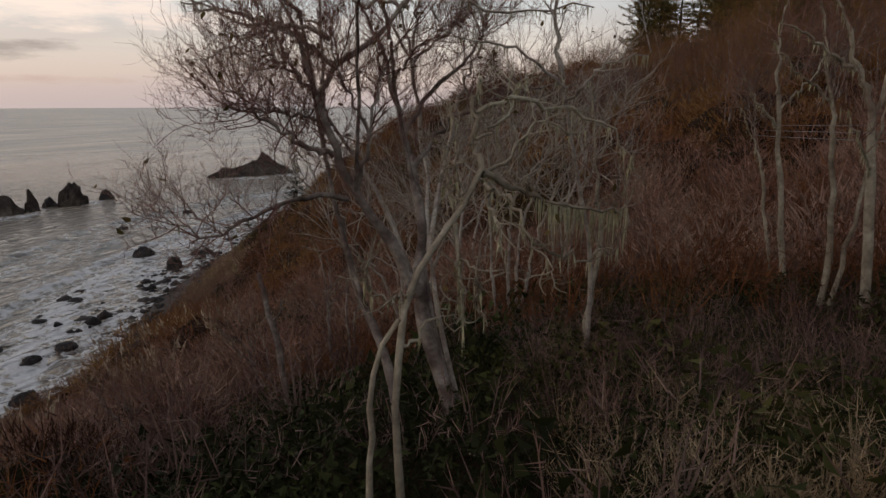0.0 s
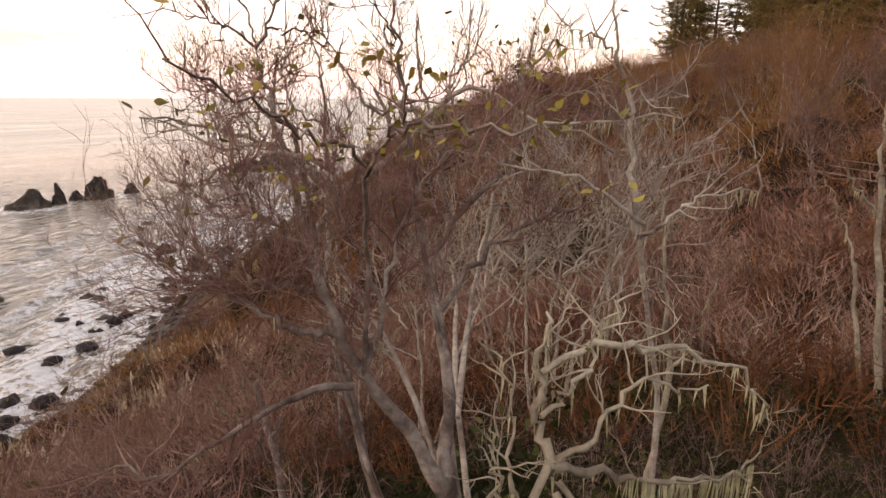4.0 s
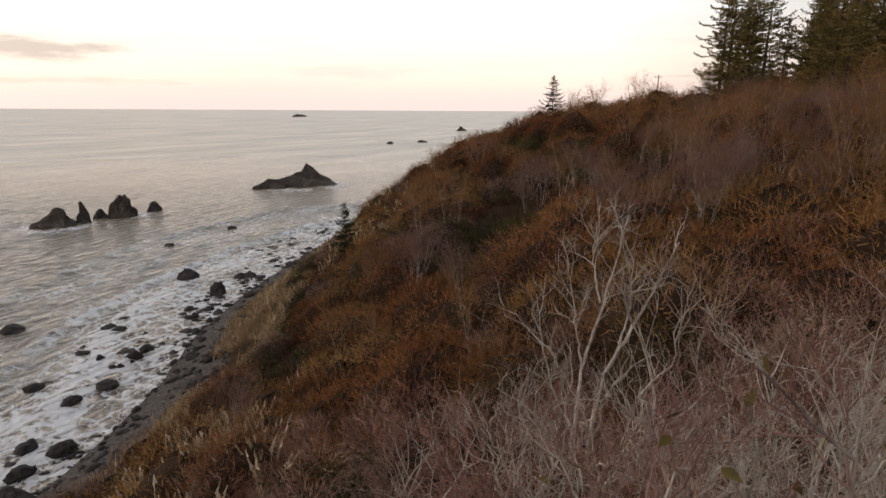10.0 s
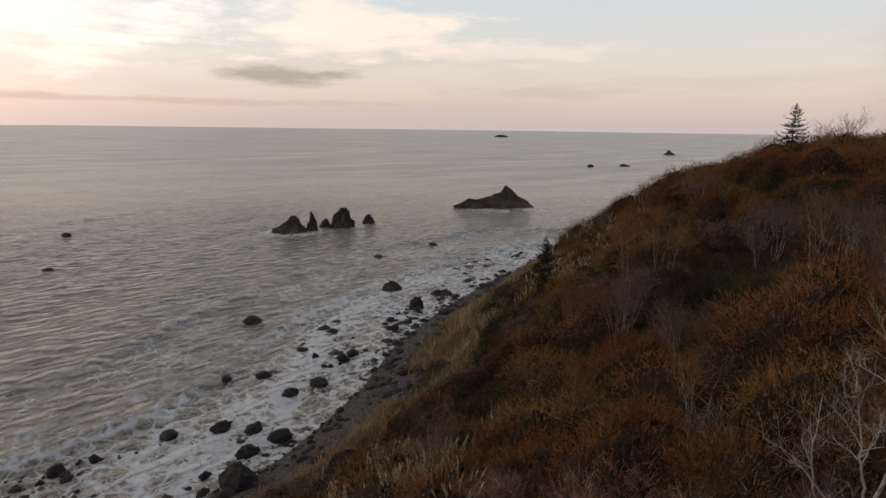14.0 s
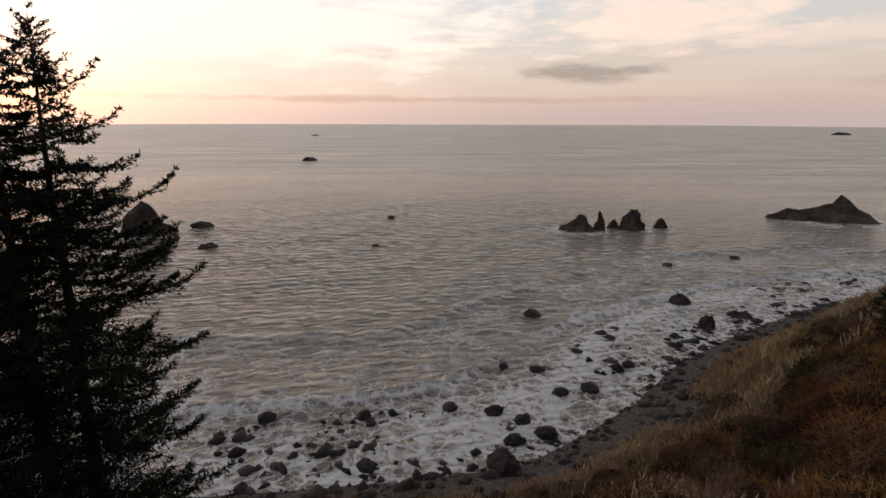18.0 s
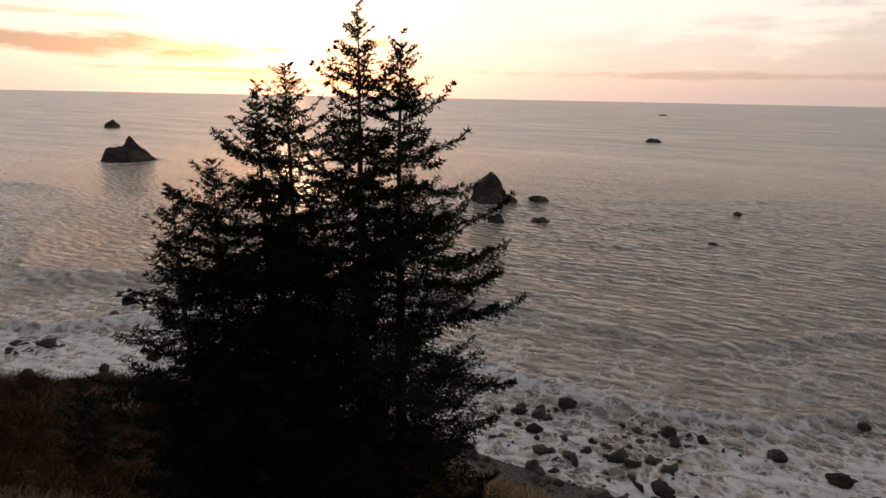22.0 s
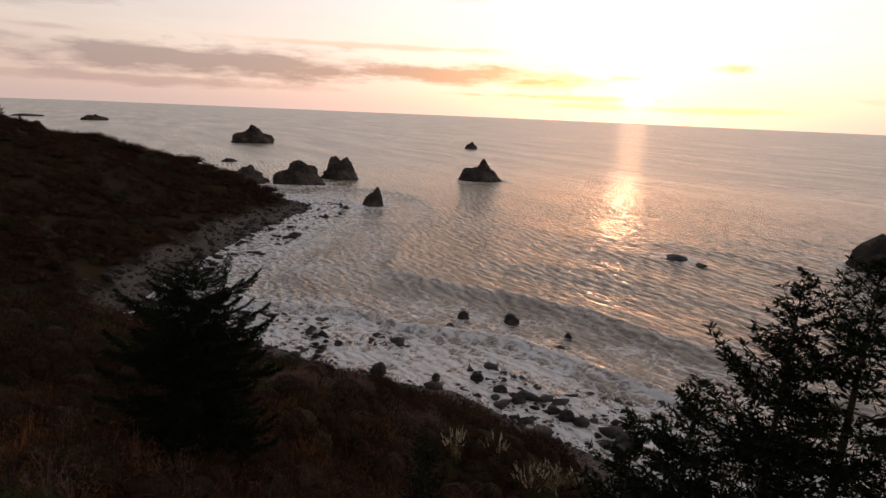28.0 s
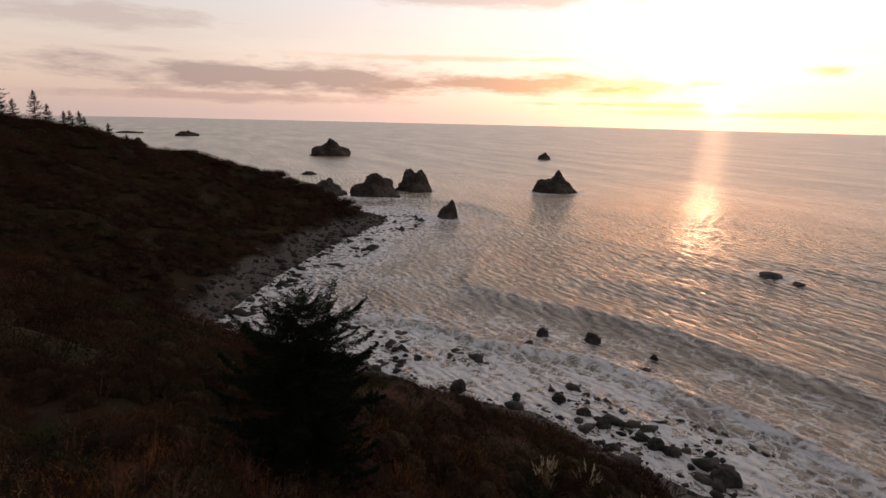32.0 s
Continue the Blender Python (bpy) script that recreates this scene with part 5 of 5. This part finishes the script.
for i, (x, y, tall) in enumerate([(-93, -223, 11), (-90, -216, 9), (-96, -220, 6), (-102, -219, 9), (-104, -215, 6), (-108, -213, 4.5), (-110, -213, 5), (-112, -211, 5.5), (-114, -212, 4), (-121, -210, 4.2), (-125, -206, 2.5)]):
    spruce(x, y, float(ground_height(x, y)) + tall * 1.25, 340 + i, "small dark spruce on the headland", 2.8, 0.4, 0.5, group="headland spruces")


# brush, bramble and grass
def brush(rng, stems, side, height, spread, width):
    out = []
    for _ in range(stems):
        a, r = rng.uniform(0, 6.283), spread * rng.random() ** 0.5
        way = np.array([math.cos(a) * r / height, math.sin(a) * r / height, 1.0])
        base = np.array([math.cos(a), math.sin(a), 0]) * 0.25 * r
        h = height * rng.uniform(0.6, 1.0) * (1 - 0.35 * (r / spread) ** 2)
        tip = base + way * h + rng.normal(0, 0.05, 3) * h
        w = np.array([rng.normal(), rng.normal(), 0]) * width
        out.append([base - w, base + w, tip])
        for _ in range(side):
            u = rng.uniform(0.25, 0.95)
            p = base + (tip - base) * u
            l = h * rng.uniform(0.16, 0.36)
            d = rng.normal(0, 0.7, 3) + way * 0.8
            d /= np.linalg.norm(d)
            w2 = np.cross(d, rng.normal(0, 1, 3))
            w2 *= width * 0.7 / (np.linalg.norm(w2) + 1e-9)
            out.append([p - w2, p + w2, p + d * l])
    return np.array(out)


def thicket(rng, count, radius, height, width):
    out = []
    for _ in range(count):
        a, b = rng.uniform(0, 6.283), rng.random() ** 0.7
        r = radius * math.sqrt(max(1 - b * b, 0.02)) * rng.uniform(0.45, 1.0)
        p = np.array([math.cos(a) * r, math.sin(a) * r, height * b * rng.uniform(0.5, 1.0)])
        d = np.array([math.cos(a) * 0.5, math.sin(a) * 0.5, 0.75]) + rng.normal(0, 0.4, 3)
        d /= np.linalg.norm(d)
        w = np.cross(d, rng.normal(0, 1, 3))
        w *= width / (np.linalg.norm(w) + 1e-9)
        out.append([p - w, p + w, p + d * rng.uniform(0.35, 0.95)])
    return np.array(out)


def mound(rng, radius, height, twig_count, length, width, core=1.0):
    """A rounded bush of two or three lobes: an added heart for its inner shade, and the twigs that bristle out of it.
    """
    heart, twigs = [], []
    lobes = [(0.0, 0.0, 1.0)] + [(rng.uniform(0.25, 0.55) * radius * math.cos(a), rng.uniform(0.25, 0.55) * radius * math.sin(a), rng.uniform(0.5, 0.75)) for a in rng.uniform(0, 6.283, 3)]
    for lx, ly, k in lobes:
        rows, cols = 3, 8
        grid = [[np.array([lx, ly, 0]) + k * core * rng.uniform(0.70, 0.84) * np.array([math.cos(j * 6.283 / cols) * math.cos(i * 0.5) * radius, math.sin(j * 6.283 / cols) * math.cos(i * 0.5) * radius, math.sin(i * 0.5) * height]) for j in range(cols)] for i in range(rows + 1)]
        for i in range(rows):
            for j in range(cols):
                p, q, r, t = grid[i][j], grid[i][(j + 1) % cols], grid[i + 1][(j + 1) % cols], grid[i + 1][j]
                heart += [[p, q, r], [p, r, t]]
        n = int(twig_count * k * k / 2.1)
        a, b = rng.uniform(0, 6.283, n), np.arcsin(rng.random(n) ** 0.8)
        d = np.stack([np.cos(a) * np.cos(b), np.sin(a) * np.cos(b), np.sin(b)], 1)
        c = np.array([lx, ly, 0]) + k * d * np.array([radius, radius, height]) * rng.uniform(0.68, 1.0, (n, 1))
        w = d + np.array([0, 0, 0.35]) + rng.normal(0, 0.6, (n, 3))
        w /= np.linalg.norm(w, axis=1)[:, None]
        side = np.cross(w, rng.normal(0, 1, (n, 3)))
        side *= width / (np.linalg.norm(side, axis=1)[:, None] + 1e-9)
        tip = c + w * length * rng.uniform(0.4, 1.2, (n, 1))
        twigs.append(np.stack([c - side, c + side, tip], 1))
    return np.concatenate(twigs), np.array(heart)


def leafy(rng, count, radius, height, size):
    out = []
    for _ in range(count):
        a, b = rng.uniform(0, 6.283), rng.random()
        r = radius * (1 - 0.45 * b) * rng.uniform(0.5, 1.05)
        p = np.array([math.cos(a) * r, math.sin(a) * r, height * b * rng.uniform(0.7, 1.1)])
        u, v = rng.normal(0, 1, 3), rng.normal(0, 1, 3)
        u, v = u / np.linalg.norm(u) * size, v / np.linalg.norm(v) * size * 0.6
        out.append([p - v, p + v, p + u * 1.6])
    return np.array(out)


def plumes(rng, count, height):
    out = []
    for _ in range(count):
        a, r = rng.uniform(0, 6.283), rng.random() ** 0.5
        lean = np.array([math.cos(a), math.sin(a), 0]) * r * 0.45 + np.array([0.12, 0, 0])
        base = np.array([math.cos(a), math.sin(a), 0]) * 0.3
        h = height * rng.uniform(0.75, 1.1)
        top, mid = base + lean * h + np.array([0, 0, h]), base + lean * h * 0.62 + np.array([0, 0, h * 0.68])
        out.append([base - [0.012, 0, 0], base + [0.012, 0, 0], mid])
        for k in range(7):
            u = k / 7
            p = mid + (top - mid) * u
            w = rng.normal(0, 1, 3) * 0.10 * (1 - u * 0.5)
            out.append([p - w * 0.4, p + w, p + (top - mid) * 0.42 + rng.normal(0, 0.04, 3)])
    return np.array(out)


def blades(rng, count, height, spread, width):
    out = []
    for _ in range(count):
        b = np.array([rng.normal(0, spread * 0.5), rng.normal(0, spread * 0.5), 0])
        w = np.array([rng.normal(), rng.normal(), 0]) * width
        out.append([b - w, b + w, b + np.array([rng.normal(0, 0.35), rng.normal(0, 0.35), 1]) * height * rng.uniform(0.6, 1.1)])
    return np.array(out)


def scatter(name, protos, spots, scales, seed, mat, label, category):
    """Copies of a few tufts over the ground, all in one mesh."""
    rng = np.random.default_rng(seed)
    which, out = rng.integers(0, len(protos), len(spots)), []
    for k, p in enumerate(protos):
        sel = np.where(which == k)[0]
        if not len(sel):
            continue
        a = rng.uniform(0, 6.283, len(sel))
        c, s = np.cos(a)[:, None, None], np.sin(a)[:, None, None]
        x, y, z = p[None, ..., 0], p[None, ..., 1], p[None, ..., 2]
        g = scales[sel][:, None, None]
        out.append(np.stack([(x * c - y * s) * g + spots[sel, 0][:, None, None], (x * s + y * c) * g + spots[sel, 1][:, None, None], z * g * rng.uniform(0.8, 1.2, (len(sel), 1, 1)) + spots[sel, 2][:, None, None]], -1).reshape(-1, 3, 3))
    return tagged(new(name, tri_mesh(name, np.concatenate(out), mat)), label, category, kind="stuff")


rng = np.random.default_rng(77)


def spots_in(x0, x1, y0, y1, n, keep_if):
    x, y = rng.uniform(x0, x1, n), rng.uniform(y0, y1, n)
    d = inland(x, y)
    k = keep_if(x, y, d) & (np.hypot(x - 44, y - 65) > 5) & (np.hypot(x - 40, y - 58) > 5)
    x, y = x[k], y[k]
    return np.stack([x, y, ground_height(x, y) - 0.08], 1)


def zone(x, y):
    return wobble(x, y, 5.0, 11.0) + 0.6 * wobble(x, y, 14.0, 12.0)


near_protos = [brush(rng, 16, 7, 1.7, 1.3, 0.012) for _ in range(5)]
far_protos = [brush(rng, 14, 6, 2.3, 1.9, 0.03) for _ in range(5)]
crown_protos = [thicket(rng, 330, 2.3, 2.6, 0.02) for _ in range(5)]
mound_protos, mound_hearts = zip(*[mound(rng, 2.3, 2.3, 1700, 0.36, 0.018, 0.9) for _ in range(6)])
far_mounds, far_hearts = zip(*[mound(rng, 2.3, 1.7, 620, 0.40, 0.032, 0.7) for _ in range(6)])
leaf_protos = [leafy(rng, 130, 1.1, 0.9, 0.11) for _ in range(4)]
grass_protos = [blades(rng, 46, 0.9, 0.9, 0.035) for _ in range(4)]


def sized(s, lo, hi):
    return rng.uniform(lo, hi, len(s))


s = spots_in(-50, 40, -28, 36, 4600, lambda x, y, d: (d > 20) & (zone(x, y) > -0.3))
scatter("russet_brush", near_protos, s, sized(s, 0.7, 1.5), 1, M_BRUSH, "dense leafless russet brush on the hillside", "brush")
s = spots_in(-50, 40, -28, 40, 2100, lambda x, y, d: (d > 20) & (wobble(x, y, 6.0, 15.0) > -0.15))
scatter("mauve_brush", near_protos, s, sized(s, 0.7, 1.5), 2, M_MAUVE, "dense grey-mauve leafless brush on the hillside", "brush")
s = spots_in(-235, 75, -230, 330, 15000, lambda x, y, d: (d > 17) & (d < 170) & (zone(x, y) > -0.35) & ~((x > -45) & (y > -22) & (y < 34) & (x < 35)))
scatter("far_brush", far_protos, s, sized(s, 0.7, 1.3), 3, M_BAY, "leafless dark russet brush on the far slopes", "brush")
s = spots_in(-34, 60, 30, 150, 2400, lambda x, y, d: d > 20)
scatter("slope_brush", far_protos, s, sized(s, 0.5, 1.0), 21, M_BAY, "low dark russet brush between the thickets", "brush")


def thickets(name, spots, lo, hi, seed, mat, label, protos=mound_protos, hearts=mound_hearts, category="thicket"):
    """Rounded bushes: fine twigs over added hearts of the same places and sizes, coloured dark as inner shade."""
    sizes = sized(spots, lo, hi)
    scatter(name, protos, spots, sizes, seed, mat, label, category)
    scatter(name + "_heart", hearts, spots, sizes, seed, M_HEART_SHADE, "added core, coloured dark for inner shade, of " + label, category)


s = spots_in(-60, 60, 24, 150, 760, lambda x, y, d: (d > 30) & (np.hypot(x - 4, y - 4) > 30) & (wobble(x, y, 11.0, 16.0) > -0.05))
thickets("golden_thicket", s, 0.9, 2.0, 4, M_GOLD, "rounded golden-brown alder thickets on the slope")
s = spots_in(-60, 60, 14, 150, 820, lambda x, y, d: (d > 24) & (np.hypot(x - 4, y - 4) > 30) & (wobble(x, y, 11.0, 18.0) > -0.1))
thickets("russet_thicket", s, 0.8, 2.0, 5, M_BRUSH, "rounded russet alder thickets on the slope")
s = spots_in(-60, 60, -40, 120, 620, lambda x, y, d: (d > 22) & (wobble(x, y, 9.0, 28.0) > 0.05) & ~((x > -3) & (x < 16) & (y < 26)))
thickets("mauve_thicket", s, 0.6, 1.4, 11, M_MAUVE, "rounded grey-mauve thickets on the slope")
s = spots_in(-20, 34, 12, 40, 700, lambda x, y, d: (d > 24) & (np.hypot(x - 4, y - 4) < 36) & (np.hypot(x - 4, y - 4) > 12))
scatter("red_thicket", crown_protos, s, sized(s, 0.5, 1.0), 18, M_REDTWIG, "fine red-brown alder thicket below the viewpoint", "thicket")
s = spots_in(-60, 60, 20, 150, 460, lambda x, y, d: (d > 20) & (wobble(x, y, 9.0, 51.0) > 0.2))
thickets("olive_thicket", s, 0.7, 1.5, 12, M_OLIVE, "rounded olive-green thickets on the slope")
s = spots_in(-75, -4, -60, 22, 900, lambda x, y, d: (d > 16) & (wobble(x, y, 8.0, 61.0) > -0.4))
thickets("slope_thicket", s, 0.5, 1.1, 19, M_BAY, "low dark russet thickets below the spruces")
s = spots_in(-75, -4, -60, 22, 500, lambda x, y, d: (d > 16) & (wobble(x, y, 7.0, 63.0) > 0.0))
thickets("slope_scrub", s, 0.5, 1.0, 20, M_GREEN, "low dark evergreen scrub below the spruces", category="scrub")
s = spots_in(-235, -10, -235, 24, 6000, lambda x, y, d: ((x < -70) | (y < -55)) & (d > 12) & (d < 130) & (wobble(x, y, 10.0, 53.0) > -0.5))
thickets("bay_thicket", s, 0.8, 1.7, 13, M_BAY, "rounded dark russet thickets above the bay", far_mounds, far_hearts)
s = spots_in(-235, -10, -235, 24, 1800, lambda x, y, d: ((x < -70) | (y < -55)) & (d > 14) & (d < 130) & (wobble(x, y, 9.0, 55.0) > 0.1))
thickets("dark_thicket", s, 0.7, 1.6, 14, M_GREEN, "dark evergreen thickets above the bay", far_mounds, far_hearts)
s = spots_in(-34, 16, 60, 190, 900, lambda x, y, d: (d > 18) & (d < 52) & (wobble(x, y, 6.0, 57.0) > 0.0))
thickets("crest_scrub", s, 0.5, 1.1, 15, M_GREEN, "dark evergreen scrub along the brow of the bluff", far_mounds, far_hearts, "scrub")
s = spots_in(-130, 60, -120, 150, 9000, lambda x, y, d: (d > 14) & (d < 120) & (wobble(x, y, 5.5, 21.0) + 0.4 * smooth(40, 18, d) > 0.15))
scatter("bramble", leaf_protos, s, sized(s, 0.7, 1.6), 6, M_GREEN, "low dark green bramble and evergreen scrub", "bramble")
s = spots_in(-36, 20, 70, 160, 2600, lambda x, y, d: (d > 22) & (d < 66) & (y > 80) & (wobble(x, y, 7.0, 24.0) > -0.2))
scatter("evergreen_scrub", leaf_protos, s, sized(s, 1.0, 2.0), 7, M_GREEN, "dark evergreen scrub along the crest", "scrub")
s = spots_in(-75, -5, 8, 190, 30000, lambda x, y, d: (d > 7.5) & (d < 17 + 4 * wobble(x, y, 9, 30.0) + 5 * smooth(50, 80, y)) & (wobble(x, y, 6.0, 31.0) > -0.5))
scatter("dry_grass", grass_protos, s, sized(s, 0.8, 1.7), 8, M_DRY, "tawny dry grass along the edge of the bluff", "grass")


s = spots_in(5.0, 8.5, 3.6, 6.4, 70, lambda x, y, d: wobble(x, y, 2.5, 41.0) > -0.3)
scatter("dry_stalks", near_protos, s, sized(s, 0.35, 0.65), 9, M_DRY, "tan leafless stalks and dry weeds in the clearing", "weeds")
s = spots_in(-6, 24, -6, 16, 1100, lambda x, y, d: wobble(x, y, 2.2, 43.0) > -0.35)
scatter("ground_bramble", [leafy(rng, 150, 0.8, 0.45, 0.06) for _ in range(4)], s, sized(s, 0.7, 1.5), 10, M_GREEN, "low green bramble over the clearing", "bramble")


s = spots_in(5, 18, 6, 17, 420, lambda x, y, d: x > -99)
scatter("clearing_brush", near_protos, s, sized(s, 0.35, 0.75), 16, M_MAUVE, "low grey-brown brush round the clearing", "brush")
s = spots_in(3, 18, 4, 17, 450, lambda x, y, d: x > -99)
scatter("clearing_bramble", [leafy(rng, 200, 0.9, 0.6, 0.045) for _ in range(4)], s, sized(s, 0.5, 1.0), 17, M_GREEN, "dark bramble round the clearing", "bramble")


def pampas(x, y, seed, size):
    root = tagged(new("pampas_grass"), "clump of pampas grass with pale feathery plumes", "grass", "pampas clumps")
    root.location = (x, y, float(ground_height(x, y)) - 0.05)
    r = np.random.default_rng(seed)
    part("plumes", tri_mesh("plumes", plumes(r, int(r.integers(7, 14)), 2.2 * size), M_PLUME), root, "pale cream feathery plumes", "stuff")
    part("leaves", tri_mesh("leaves", blades(r, 90, 1.2 * size, 0.7, 0.014), M_DRY), root, "tawny arching leaves", "stuff")


clumps = []
for i in range(240):
    cx, cy, spread = [(-15, 36, 3.0), (-17, 32, 2.5), (-14.5, 41, 2.5), (-15, 39, 4), (-13, 97, 4), (-17, 125, 6), (-16, 116, 5), (-12, 102, 4), (-10, 84, 3), (-60, -4, 4), (-14, 108, 4), (-15, 92, 3)][i % 12]
    x, y = cx + rng.normal(0, spread), cy + rng.normal(0, spread * 1.4)
    if float(inland(x, y)) > 12 and len(clumps) < 150:
        clumps.append((x, y))
for i, (x, y) in enumerate(clumps):
    pampas(x, y, 500 + i, rng.uniform(1.05, 1.5))


# utility poles and wires
def utility_pole(x, y, top, arm_turn, lean, label):
    root = tagged(new("utility_pole"), label, "pole", "utility poles")
    z = float(ground_height(x, y)) - 0.3
    root.matrix_world = pose(x, y, z, lean, 0, arm_turn)
    t = Tubes()
    t.add([(0, 0, 0), (0, 0, (top - z) / 2), (0, 0, top - z)], [0.15, 0.13, 0.11], 8)
    part("post", t.mesh("post", M_POLE), root)
    bm = bmesh.new()
    bmesh.ops.create_cube(bm, size=1.0)
    bmesh.ops.scale(bm, vec=(2.0, 0.09, 0.11), verts=bm.verts)
    bmesh.ops.translate(bm, vec=(0, 0.14, top - z - 0.5), verts=bm.verts)
    me = bpy.data.meshes.new("crossarm")
    bm.to_mesh(me)
    bm.free()
    me.materials.append(M_POLE)
    part("crossarm", me, root)
    for k in (-0.85, 0.0, 0.85):
        t = Tubes()
        t.add([(k, 0.14, top - z - 0.45), (k, 0.14, top - z - 0.36), (k, 0.14, top - z - 0.27)], [0.04, 0.055, 0.02], 6)
        part("insulator", t.mesh("insulator", M_WIRE), root, "grey insulator")
    return root


utility_pole(45.8, 136.6, 48.6, 20, 0, "wooden utility pole with a crossarm on the ridge")
utility_pole(45.4, 67.6, 48.3, 30, 0, "pale wooden utility pole among the brush")
utility_pole(28.3, 83.6, 36.2, 30, 7, "leaning old utility pole in the thicket")


def wire(a, b, sag, label):
    t = Tubes()
    u = np.linspace(0, 1, 24)[:, None]
    p = np.array(a) * (1 - u) + np.array(b) * u
    p[:, 2] -= sag * 4 * (u * (1 - u))[:, 0]
    t.add(p, np.full(24, 0.012), 4)
    tagged(new("overhead_wire", t.mesh("overhead_wire", M_WIRE)), label, "wire", "overhead wires")


for k in (-0.8, 0.0, 0.8):
    wire((45.8 + k, 136.6, 48.3), (85 + k, 120, 52), 1.2, "thin overhead wire between poles on the ridge")
    wire((28.3 + k, 83.6, 36.0 + 0.2 * k), (18.5 + 0.5 * k, 9.0, 36.4 + 0.35 * k), 1.0, "thin overhead wire crossing the thicket")
